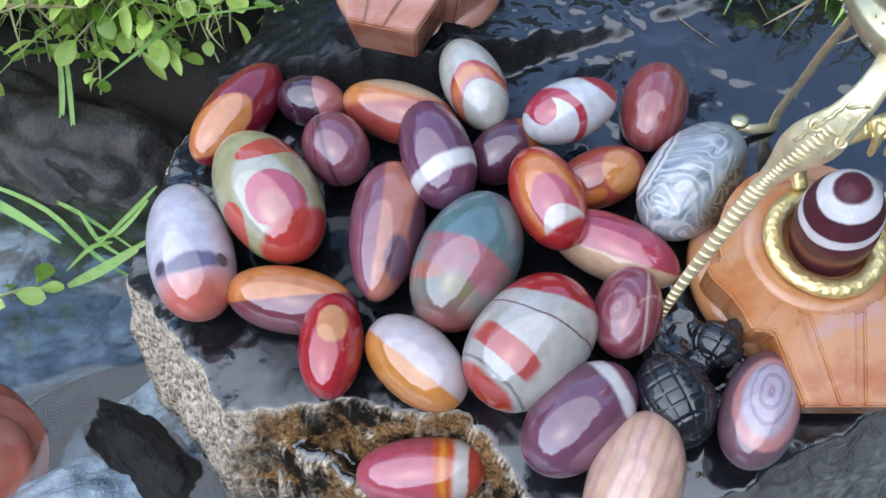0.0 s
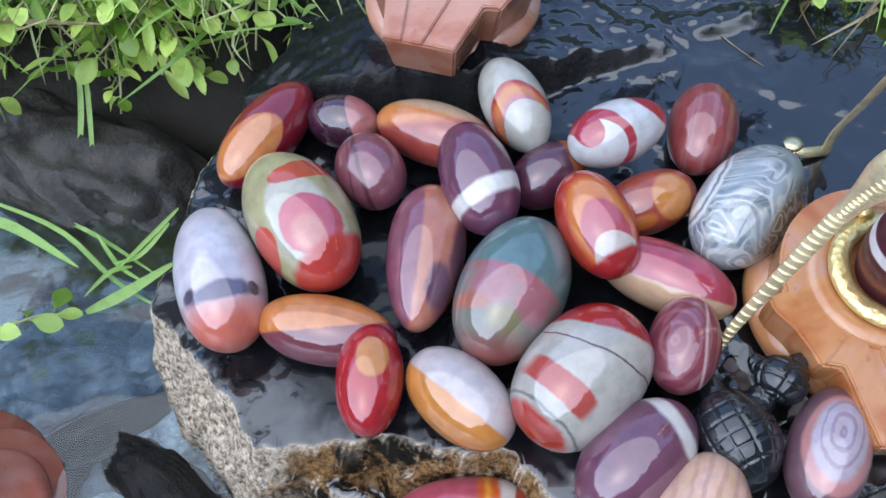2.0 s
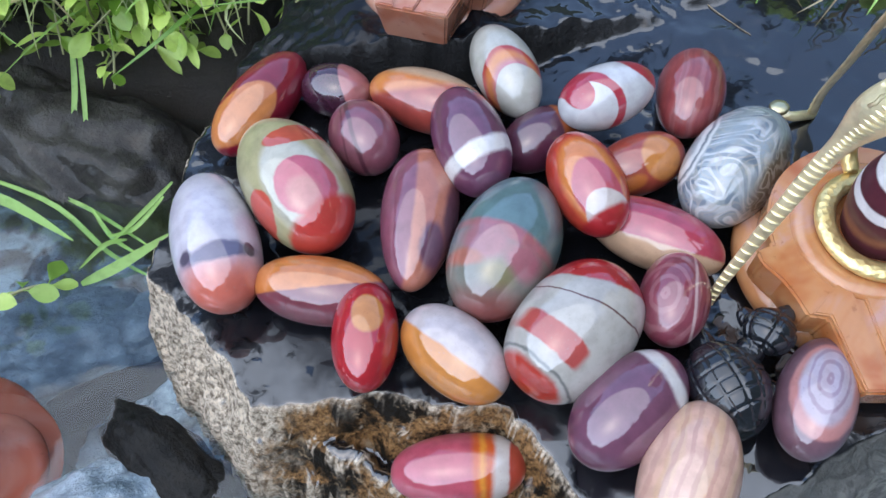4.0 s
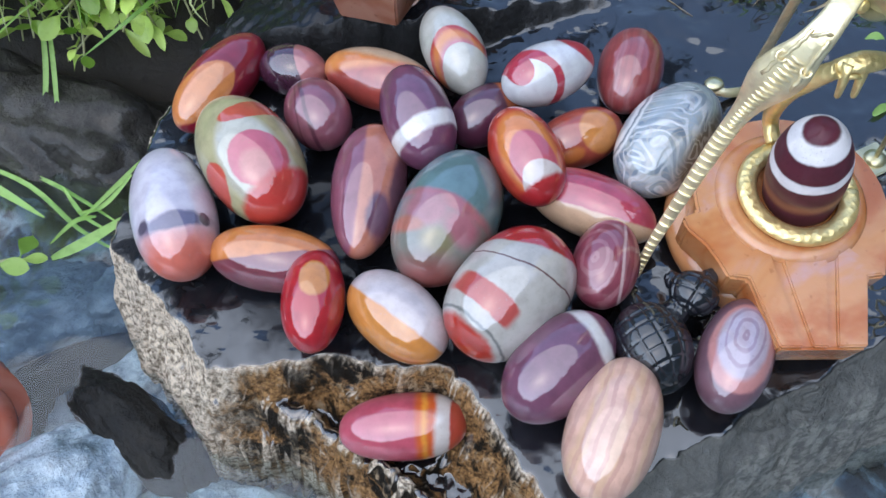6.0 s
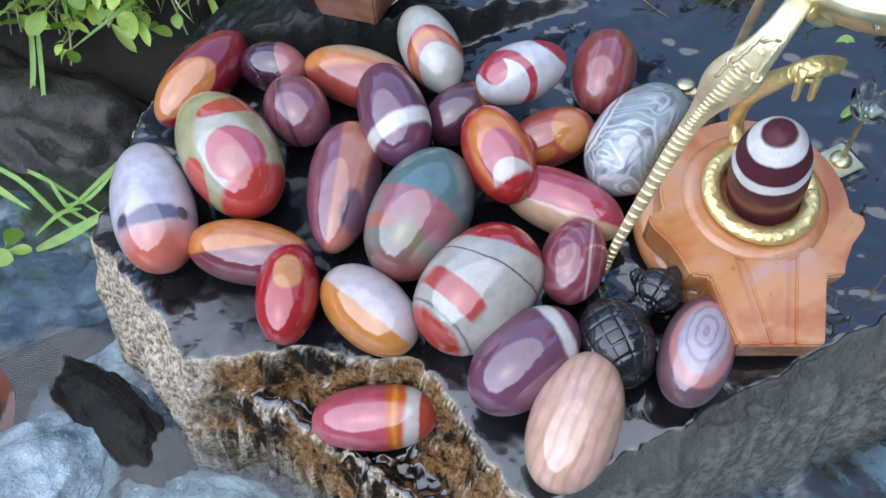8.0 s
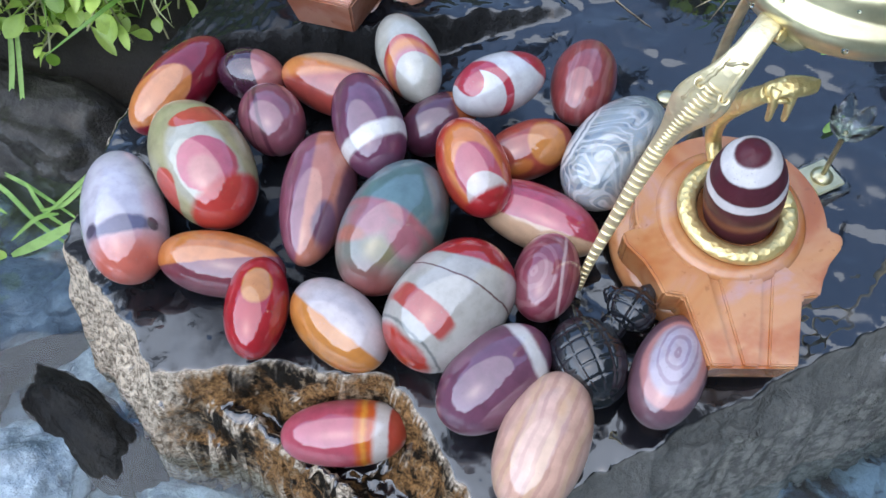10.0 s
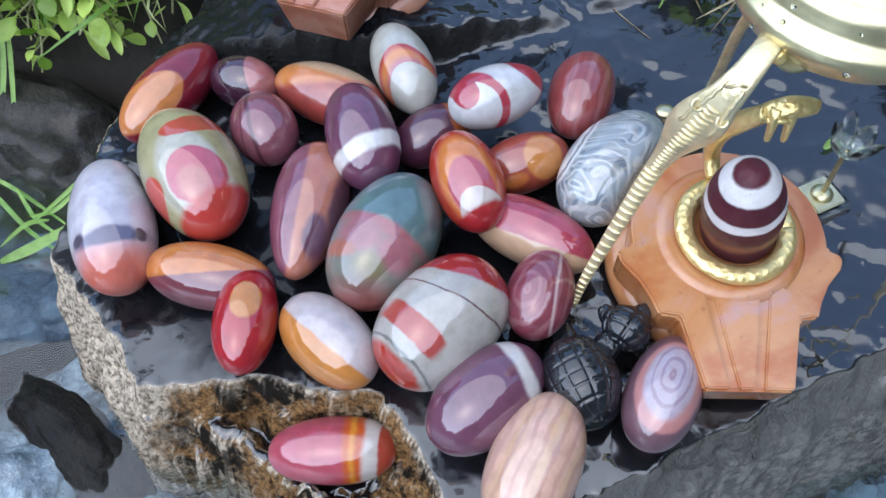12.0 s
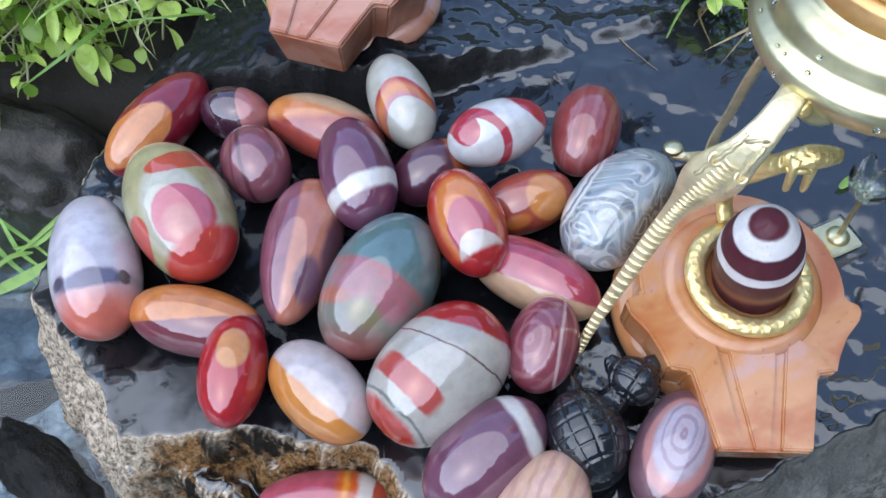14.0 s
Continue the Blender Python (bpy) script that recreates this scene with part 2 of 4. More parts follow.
ROSE = carved_material("rose_jasper", (0.36, 0.14, 0.085), (0.44, 0.22, 0.155), (0.44, 0.29, 0.27))
BRASS = metal_material("satin_brass", (0.96, 0.83, 0.52), 0.30, 0.3, 420, 0.7)
GOLD = metal_material("hammered_brass", (0.95, 0.74, 0.33), 0.24, 0.5, 420, 0.75)
SILVERY = metal_material("pale_polished_brass", (0.66, 0.60, 0.37), 0.26, 0.05, 350, 0.88)
COPPER = metal_material("copper_band", (0.72, 0.40, 0.16), 0.25, 0.1)
WATER, SOIL, WOODS = water_material(), soil_material(), woods_material()
LEAF = leaf_material("chickweed_leaf", (0.22, 0.44, 0.05), (0.70, 0.88, 0.24))
STEM = leaf_material("green_stem", (0.30, 0.36, 0.14), (0.60, 0.58, 0.36))
BLADE = blade_material("grass_blade", (0.14, 0.34, 0.04), (0.46, 0.72, 0.20))
STRAW = blade_material("dry_straw", (0.30, 0.20, 0.10), (0.55, 0.45, 0.28))


def black_material():
    k = Tree("polished_black_stone")
    k.set(Base_Color=k.mix(k.noise(90, 4), (0.004, 0.005, 0.007), (0.014, 0.016, 0.020)), Roughness=0.2, Coat_Weight=1.0, Coat_Roughness=0.04, Coat_IOR=1.5, Specular_IOR_Level=0.2)
    k.bump(k.noise(350, 4), 0.25, 0.0006)
    return k.mat


def glass_material():
    k = Tree("clear_cut_glass")
    k.set(Base_Color=(0.88, 0.93, 0.86), Roughness=0.03, IOR=1.5, Transmission_Weight=1.0)
    k.bump(k.noise(160, 3), 0.5, 0.001)
    return k.mat


BLACK, GLASS = black_material(), glass_material()


# ---- building helpers ----
def mesh_of(name, verts, faces, material, smooth=True):
    me = bpy.data.meshes.new(name)
    me.from_pydata([tuple(v) for v in verts], [], faces)
    me.materials.append(material)
    me.validate()
    me.update()
    if smooth:
        me.polygons.foreach_set("use_smooth", [True] * len(me.polygons))
    return me


def part(name, data, parent=None, label="", m=None):
    ob = new(name, data)
    if parent:
        ob.parent = parent
    if m is not None:
        ob.matrix_basis = m
    return tagged(ob, label)


def thing(name, label, category, m=None, group="", kind=""):
    ob = new(name)
    ob.empty_display_size = 0.01
    if m is not None:
        ob.matrix_basis = m
    return tagged(ob, label, category, group, kind)


def lathe(profile, around=64):
    """Verts and faces of a surface turned about z; profile rows are (radius, height)."""
    verts, faces = [], []
    for r, h in profile:
        for i in range(around):
            a = 2 * math.pi * i / around
            verts.append((r * math.cos(a), r * math.sin(a), h))
    for j in range(len(profile) - 1):
        for i in range(around):
            k = (i + 1) % around
            faces.append((j * around + i, j * around + k, (j + 1) * around + k, (j + 1) * around + i))
    faces.append(tuple(reversed(range(around))))
    faces.append(tuple((len(profile) - 1) * around + i for i in range(around)))
    return verts, faces


def tube(path, radii, around=10, flat=1.0, side=None):
    """A swept tube along points; flat squeezes it along its second axis; side fixes the wide axis."""
    verts, faces = [], []
    pts = [Vector(p) for p in path]
    for j, p in enumerate(pts):
        d = (pts[min(j + 1, len(pts) - 1)] - pts[max(j - 1, 0)]).normalized()
        s = Vector(side) if side else Vector((0.3, 0.9, 0.2))
        s = (s - d * s.dot(d)).normalized()
        w = d.cross(s)
        r = radii[j] if isinstance(radii, (list, tuple)) else radii
        for i in range(around):
            a = 2 * math.pi * i / around
            verts.append(p + s * (r * math.cos(a)) + w * (r * flat * math.sin(a)))
    for j in range(len(pts) - 1):
        for i in range(around):
            k = (i + 1) % around
            faces.append((j * around + i, j * around + k, (j + 1) * around + k, (j + 1) * around + i))
    faces.append(tuple(reversed(range(around))))
    faces.append(tuple((len(pts) - 1) * around + i for i in range(around)))
    return verts, faces


def spline(points, n):
    """n + 1 points on a smooth curve through the given ones."""
    p = [Vector(q) for q in points]
    out = []
    for i in range(n + 1):
        s = i / n * (len(p) - 1)
        j = min(int(s), len(p) - 2)
        f = s - j
        a, b, c, d = p[max(j - 1, 0)], p[j], p[j + 1], p[min(j + 2, len(p) - 1)]
        out.append(0.5 * (2 * b + (c - a) * f + (2 * a - 5 * b + 4 * c - d) * f * f + (3 * b - a - 3 * c + d) * f ** 3))
    return out


def slab_solid(outline, z0, z1, bevel):
    """A bevelled plate over a plan outline."""
    bm = bmesh.new()
    low = [bm.verts.new((x, y, z0)) for x, y in outline]
    f = bm.faces.new(low)
    made = bmesh.ops.extrude_face_region(bm, geom=[f])
    for v in made["geom"]:
        if isinstance(v, bmesh.types.BMVert):
            v.co.z = z1
    bmesh.ops.recalc_face_normals(bm, faces=bm.faces)
    edges = [e for e in bm.edges if e.calc_face_angle(0) > 0.35]
    bmesh.ops.bevel(bm, geom=edges, offset=bevel, segments=2, affect="EDGES", clamp_overlap=True)
    return bm


def mesh_from(bm, name, material, smooth=False):
    me = bpy.data.meshes.new(name)
    bm.to_mesh(me)
    bm.free()
    me.materials.append(material)
    if smooth:
        me.polygons.foreach_set("use_smooth", [True] * len(me.polygons))
    return me


# ---- ground, slate, water ----
def rock_plane(x, y):
    return -0.012 + 0.1 * x + 0.1 * (y - 0.25)


def inside_distance(px, py, outline):
    """Signed distance to a closed outline, positive inside."""
    best = np.full(px.shape, 1e9)
    odd = np.zeros(px.shape, bool)
    for (x0, y0), (x1, y1) in zip(outline, outline[1:] + outline[:1]):
        ex, ey = x1 - x0, y1 - y0
        f = np.clip(((px - x0) * ex + (py - y0) * ey) / (ex * ex + ey * ey), 0, 1)
        best = np.minimum(best, np.hypot(px - x0 - f * ex, py - y0 - f * ey))
        cross = (y0 > py) != (y1 > py)
        with np.errstate(divide="ignore", invalid="ignore"):
            odd ^= cross & (px < (py - y0) / (ey if ey else 1e-12) * ex + x0)
    return np.where(odd, best, -best)


def field(px, py, scale, octaves=4, seed=0.0):
    return np.array([noise.fractal((x * scale, y * scale, seed), 0.9, 2.0, octaves) for x, y in zip(px.ravel(), py.ravel())]).reshape(px.shape)


def sheet(name, px, py, h, material, keep=None):
    rows, cols = px.shape
    verts = np.stack([px, py, h], -1).reshape(-1, 3).tolist()
    faces = []
    for i in range(rows - 1):
        for j in range(cols - 1):
            q = (i * cols + j, i * cols + j + 1, (i + 1) * cols + j + 1, (i + 1) * cols + j)
            if keep is None or keep[i:i + 2, j:j + 2].any():
                faces.append(q)
    return mesh_of(name, verts, faces, material)


SLAB = [(-0.1475, 0.217), (-0.153, 0.226), (-0.1475, 0.245), (-0.1425, 0.267), (-0.140, 0.29), (-0.137, 0.309), (-0.132, 0.334), (-0.124, 0.358), (-0.108, 0.376),
        (-0.092, 0.41), (-0.085, 0.47), (0.0, 0.53), (0.12, 0.50), (0.23, 0.44), (0.33, 0.40), (0.36, 0.30), (0.33, 0.215),
        (0.197, 0.158), (0.153, 0.135), (0.129, 0.125), (0.105, 0.114), (0.076, 0.097), (0.058, 0.088), (0.045, 0.101), (0.032, 0.118),
        (0.024, 0.135), (0.010, 0.153), (-0.004, 0.156), (-0.023, 0.157), (-0.044, 0.164), (-0.058, 0.161), (-0.078, 0.159), (-0.0948, 0.160),
        (-0.0998, 0.167), (-0.106, 0.181), (-0.122, 0.194), (-0.1404, 0.2104)]
SHELF = [(-0.106, 0.174), (-0.100, 0.161), (-0.084, 0.152), (-0.064, 0.146), (-0.053, 0.141), (-0.036, 0.129), (-0.024, 0.120), (-0.006, 0.103), (0.03, 0.073), (0.075, 0.048),
         (0.10, 0.06), (0.085, 0.10), (0.03, 0.14), (-0.02, 0.17), (-0.08, 0.18)]


def slate_slab():
    xs, ys = np.arange(-0.22, 0.42, 0.0016), np.arange(0.02, 0.56, 0.0016)
    px, py = np.meshgrid(xs, ys)
    rough = field(px, py, 70, 5)
    coarse = field(px, py, 16, 3, 4.0)
    wob = 0.0022 * field(px, py, 90, 4, 9.0) + 0.004 * coarse
    wob = wob * np.where(px < -0.115, 1.25, 1.0)
    d = inside_distance(px, py, SLAB) + wob
    top = rock_plane(px, py) + 0.0022 * coarse + 0.0007 * rough
    # a raised layer of slate at the back
    lip_line = 0.331 - 0.12 * (px + 0.06) + 0.45 * np.clip(px + 0.01, 0, 1)
    back = np.clip((py - lip_line + 1.2 * wob) / 0.007, 0, 1)
    rise = np.interp(px, [-0.125, -0.095, -0.06, 0.0, 0.03, 0.10], [0.004, 0.015, 0.026, 0.026, 0.018, 0.004])
    top += back * (rise + 0.0016 * rough - 0.10 * np.clip(py - lip_line - 0.01, 0, 0.25))
    face = np.where(px > 0.06, 1.5, np.where((px < -0.125) & (py > 0.2), 3.2, 2.6))
    h1 = top - np.clip(-d, 0, None) * face - 0.004 * np.clip(-d / 0.004, 0, 1)
    s = inside_distance(px, py, SHELF) + 1.3 * wob
    shelf = -0.058 + 0.05 * px + 0.1 * (py - 0.14) + 0.002 * coarse + 0.0004 * rough
    lip = 0.013 * np.exp(-((s - 0.005) / 0.0045) ** 2) * (1 + 0.5 * rough)
    h2 = shelf + lip - np.clip(-s, 0, None) * 2.8
    h = np.maximum(h1, h2)
    ridge = 1 - np.abs(field(px, py, 55, 4, 17.0))
    h = h + np.where(d < -0.002, np.where(px > 0.06, 0.0015, 0.0045) * (ridge - 0.75), 0)
    knee = np.where(px > 0.06, -0.046 + 0.1 * px, -0.074)
    h = np.where(h < knee, knee - (knee - h) * 6, h)
    floor = np.full(px.shape, -0.105)
    steep = np.clip(np.minimum(-d, 0.02 + 0 * d) / 0.006, 0, 1)
    jx, jy, jz = np.zeros(px.shape), np.zeros(px.shape), np.zeros(px.shape)
    for i, j in zip(*np.nonzero((steep > 0) & (h > floor - 0.01))):
        p = Vector((px[i, j], py[i, j], h[i, j]))
        q = noise.noise_vector(p * 70) * 0.0030 + noise.noise_vector(p * 160) * 0.0022 + noise.noise_vector(p * 380) * 0.0013
        jx[i, j], jy[i, j], jz[i, j] = q * (steep[i, j] * (0.35 if px[i, j] > 0.07 else 1.0))
    me = sheet("rock", px + jx, py + jy, h + jz, SLATE, h > floor)
    # close the slab from below
    bm = bmesh.new()
    bm.from_mesh(me)
    bmesh.ops.delete(bm, geom=[v for v in bm.verts if not v.link_faces], context="VERTS")
    rim = [e for e in bm.edges if e.is_boundary]
    low = bmesh.ops.extrude_edge_only(bm, edges=rim)["geom"]
    for v in low:
        if isinstance(v, bmesh.types.BMVert):
            v.co = Vector((0.09 + (v.co.x - 0.09) * 0.55, 0.29 + (v.co.y - 0.29) * 0.55, -0.17))
    bm.to_mesh(me)
    bm.free()
    me.polygons.foreach_set("use_smooth", [True] * len(me.polygons))
    ob = new("rock", me)
    return tagged(ob, "dark wet slate slab with pale broken edges in a stream", "rock", kind="structure")


slate_slab()


def ground_height(px, py):
    bank = np.clip((py - 0.362 + 0.05 * np.clip(px + 0.1, -1, 0) - 0.13 * np.clip((px + 0.13) / 0.05, 0, 1)) / 0.05, 0, 1)
    return -0.165 + 0.15 * bank + np.clip(py - 0.55, 0, 3) * 0.1


def ground():
    far = [0.9, 1.3, 2, 3, 5, 9, 16, 40, 120, 400, 1200]
    near = list(np.arange(-0.6, 0.701, 0.0125))
    axis = np.array([-v for v in reversed(far)] + near + far)
    px, py = np.meshgrid(axis, axis + 0.2)
    h = ground_height(px, py) + 0.006 * field(px, py, 22, 3, 2.0)
    return tagged(new("ground", sheet("ground", px, py, h, SOIL)), "dark stream bed and soil bank", "ground", kind="structure")


ground()
reach = [0.8, 1.2, 2.0, 3.0]
wx, wy = np.meshgrid(np.array([-v for v in reversed(reach)] + list(np.arange(-0.5, 0.501, 0.005)) + reach), np.array([-3.0, -2.0, -1.2, -0.6] + list(np.arange(-0.2, 0.501, 0.005)) + [0.7, 0.9]))
ripples = -0.088 + 0.0042 * field(wx, wy, 11, 2, 6.0) + 0.0010 * field(wx, wy, 38, 2, 8.0)
water = tagged(new("water", sheet("water", wx, wy, ripples, WATER)), "clear shallow stream water reflecting the sky", "water", kind="structure")
water.visible_shadow = False


def far_slope():
    """Wooded valley sides all round, with a ragged skyline."""
    verts, faces, n = [], [], 360
    for i in range(n):
        a = 2 * math.pi * i / n
        rise = 30 + 26 * max(0.0, math.cos(a + 0.75)) ** 1.5 - 17 * max(0.0, math.cos(a + 2.2)) + 8 * noise.fractal((math.cos(a) * 4, math.sin(a) * 4, 0), 0.9, 2.0, 6) + 4 * noise.noise((a * 30, 0, 0))
        for j in range(4):
            r = 14 + 2 * j
            verts.append((r * math.cos(a), r * math.sin(a), -0.6 + j / 3 * r * math.tan(radians(rise))))
    for i in range(n):
        k = (i + 1) % n
        for j in range(3):
            faces.append((i * 4 + j, k * 4 + j, k * 4 + j + 1, i * 4 + j + 1))
    return tagged(new("backdrop", mesh_of("backdrop", verts, faces, WOODS)), "dark wooded valley side under the sky", "backdrop", kind="structure")


far_slope()


# ---- polished stones ----
def polished_stone(label, m, a, b, egg, power, base, layers):
    around, along = 56, 40
    profile = []
    for j in range(1, along):
        x = -math.cos(math.pi * j / along)
        profile.append((b * (1 - abs(x) ** power) ** (1 / power) * (1 + egg * x), a * x))
    verts, faces = [(-a, 0, 0)], []
    lump = random.random() * 50
    for r, x in profile:
        for i in range(around):
            t = 2 * math.pi * i / around
            p = Vector((x, r * math.cos(t), r * math.sin(t)))
            verts.append(p * (1 + 0.022 * noise.noise(p * 45 + Vector((lump, 0, 0)))))
    verts.append((a, 0, 0))
    for i in range(around):
        k = (i + 1) % around
        faces.append((0, 1 + k, 1 + i))
        for j in range(along - 2):
            q = 1 + j * around
            faces.append((q + i, q + k, q + around + k, q + around + i))
        faces.append((len(verts) - 1, 1 + (along - 2) * around + i, 1 + (along - 2) * around + k))
    ob = new("polished_stone", mesh_of("polished_stone", verts, faces, gem_material("polished_stone", a, b, base, layers)))
    ob.matrix_basis = m
    return tagged(ob, label, "stone", "polished stones on the slate")


polished_stone("crimson and amber polished oval stone lying on the wet slate",
    pose(-0.1049, 0.3116, -0.0003, -38.9, 7.8, -120.2), 0.0340, 0.0159, 0.03, 2.05, (0.27, 0.022, 0.04), [
        ("oval", 0.44, -0.20, 0.56, 0.67, 0.05, (0.64, 0.235, 0.085))])
polished_stone("dark plum and pink polished oval stone lying on the wet slate",
    pose(-0.0677, 0.3178, 0.0017, 45.9, -3.4, -19.8), 0.0186, 0.0136, 0, 2.05, (0.45, 0.17, 0.17), [
        ("half", -0.93, -0.37, -0.42, 0.03, (0.06, 0.02, 0.04))])
polished_stone("small rounded mauve polished oval stone lying on the wet slate",
    pose(-0.0521, 0.2823, 0.0044, 15.9, 2.5, -62.6), 0.0201, 0.0162, 0, 2.05, (0.26, 0.09, 0.12), [
        ("band", -0.30, -0.95, 0.15, 0.065, 0.04, (0.11, 0.03, 0.05)),
        ("band", -0.46, -0.89, 0.39, 0.032, 0.03, (0.15, 0.04, 0.06))])
polished_stone("long apricot and rust-red polished oval stone lying on the wet slate",
    pose(-0.0215, 0.3041, 0.0069, 44.9, -2.8, -25.1), 0.0313, 0.0155, 0, 2.05, (0.38, 0.075, 0.06), [
        ("half", -0.58, 0.82, 0.30, 0.12, (0.64, 0.235, 0.085)),
        ("half", -0.09, 1.00, 0.69, 0.12, (0.55, 0.4, 0.28))])
polished_stone("violet, white-banded polished oval stone heaped on the other stones",
    pose(-0.0029, 0.2660, 0.0183, 13.0, 11.8, -72.6), 0.0273, 0.0168, 0.05, 2.2, (0.17, 0.06, 0.11), [
        ("band", 0.99, 0.11, 0.47, 0.128, 0.04, (0.74, 0.71, 0.7))])
polished_stone("pale grey, orange-eyed polished oval stone heaped on the other stones",
    pose(0.0149, 0.3076, 0.0233, 22.7, 13.0, -66.2), 0.0255, 0.0149, 0, 2.05, (0.52, 0.51, 0.46), [
        ("oval", 0.57, 0.02, 0.76, 0.94, 0.03, (0.42, 0.05, 0.05)),
        ("oval", 0.60, 0.01, 0.68, 0.85, 0.1, (0.64, 0.235, 0.085)),
        ("oval", 0.69, 0.06, 0.54, 0.75, 0.2, (0.45, 0.16, 0.22)),
        ("oval", 0.76, 0.10, 0.51, 0.79, 0.03, (0.52, 0.51, 0.46))])
polished_stone("white, crimson-marked polished oval stone heaped on the other stones",
    pose(0.0589, 0.2831, 0.0298, -43.0, 7.3, -159.5), 0.0231, 0.0145, 0.06, 2.05, (0.66, 0.66, 0.68), [
        ("oval", 0.51, 0.21, 0.62, 1.15, 0.03, (0.44, 0.05, 0.08)),
        ("oval", 0.63, 0.25, 0.57, 0.93, 0.03, (0.66, 0.66, 0.68)),
        ("oval", 0.66, -0.45, 0.26, 0.56, 0.06, (0.44, 0.05, 0.08)),
        ("half", -0.91, -0.41, 0.66, 0.03, (0.42, 0.04, 0.06))])
polished_stone("brick-red striped polished oval stone lying on the wet slate",
    pose(0.1016, 0.2957, 0.0200, 0.7, 7.0, -105.8), 0.0247, 0.0161, 0, 2.05, (0.33, 0.075, 0.075), [
        ("lines", 0, 1, 4, 0.4, (0.42, 0.2, 0.2)),
        ("lines", 0, 1, 9, 0.35, (0.2, 0.04, 0.05))])
polished_stone("grey crazy-lace agate polished oval stone lying on the wet slate",
    pose(0.1117, 0.2478, 0.0209, -15.6, 8.0, -128.6), 0.0325, 0.0207, 0, 2.05, (0.36, 0.41, 0.44), [
        ("lace", 26, 0.8, 0.6, 60.0, (0.16, 0.20, 0.26)),
        ("lace", 30, 0.75, 1.0, 85.0, (0.74, 0.75, 0.76)),
        ("oval", -0.05, 0.82, 0.85, 0.45, 0.35, (0.12, 0.09, 0.06)),
        ("lace", 70, 0.4, 0.8, 50.0, (0.50, 0.46, 0.40)),
        ("half", 0.19, -0.98, 0.76, 0.03, (0.45, 0.48, 0.50)),
        ("band", -0.19, 0.98, -0.80, 0.020, 0.02, (0.82, 0.82, 0.82)),
        ("band", -0.19, 0.98, -0.90, 0.030, 0.02, (0.82, 0.82, 0.82)),
        ("band", -0.19, 0.98, -0.85, 0.014, 0.01, (0.22, 0.24, 0.27))])
polished_stone("dark plum polished oval stone lying on the wet slate",
    pose(0.0301, 0.2769, 0.0082, -37.1, 7.9, -146.5), 0.0205, 0.0144, 0, 2.05, (0.1, 0.03, 0.055), [
        ("half", -0.99, 0.16, 0.37, 0.06, (0.5, 0.14, 0.05))])
polished_stone("red and orange-eyed polished oval stone heaped on the other stones",
    pose(0.0462, 0.2375, 0.0213, 21.4, 11.5, -70.1), 0.0252, 0.0157, 0, 2.05, (0.5, 0.06, 0.04), [
        ("oval", 0.16, 0.08, 0.84, 0.74, 0.15, (0.68, 0.24, 0.08)),
        ("oval", 0.36, 0.11, 0.56, 0.61, 0.08, (0.48, 0.1, 0.13)),
        ("oval", 0.74, 0.14, 0.34, 0.58, 0.06, (0.62, 0.55, 0.52)),
        ("half", 1.00, 0.08, 0.71, 0.05, (0.42, 0.035, 0.04))])
polished_stone("rust-red and orange polished oval stone lying on the wet slate",
    pose(0.0732, 0.2587, 0.0103, -38.2, 7.3, -159.9), 0.0221, 0.0140, 0, 2.05, (0.4, 0.085, 0.06), [
        ("oval", -0.31, -0.02, 0.42, 0.73, 0.1, (0.64, 0.26, 0.085)),
        ("oval", 0.37, 0.44, 0.23, 0.23, 0.3, (0.6, 0.2, 0.06))])
polished_stone("raspberry and cream polished oval stone lying on the wet slate",
    pose(0.0752, 0.2199, 0.0074, 40.1, -2.1, -30.1), 0.0305, 0.0148, 0, 2.05, (0.44, 0.065, 0.1), [
        ("half", 0.15, -0.99, 0.15, 0.05, (0.7, 0.47, 0.31))])
polished_stone("maroon swirled polished oval stone heaped on the other stones",
    pose(0.0769, 0.1862, 0.0096, 0.9, 7.1, -107.0), 0.0206, 0.0142, 0, 2.05, (0.25, 0.06, 0.085), [
        ("rings", 0.26, -0.34, 1, 1, 7, 0.7, (0.38, 0.16, 0.18)),
        ("band", 0.18, -0.98, -0.43, 0.043, 0.03, (0.6, 0.42, 0.42))])
polished_stone("olive and red blotched polished oval stone lying on the wet slate",
    pose(-0.0815, 0.2533, 0.0035, 12.2, 2.0, -59.1), 0.0381, 0.0231, 0, 2.05, (0.47, 0.43, 0.25), [
        ("oval", 0.41, 0.03, 0.70, 0.64, 0.1, (0.56, 0.53, 0.43)),
        ("oval", 0.43, 0.10, 0.36, 0.56, 0.05, (0.55, 0.12, 0.16)),
        ("oval", 0.53, -0.01, 0.20, 0.30, 0.3, (0.6, 0.24, 0.22)),
        ("oval", -0.29, 0.51, 0.17, 0.67, 0.06, (0.58, 0.11, 0.07)),
        ("half", 1.00, 0.06, 0.70, 0.05, (0.55, 0.065, 0.055)),
        ("oval", 0.32, -0.82, 0.25, 0.23, 0.08, (0.58, 0.1, 0.07))])
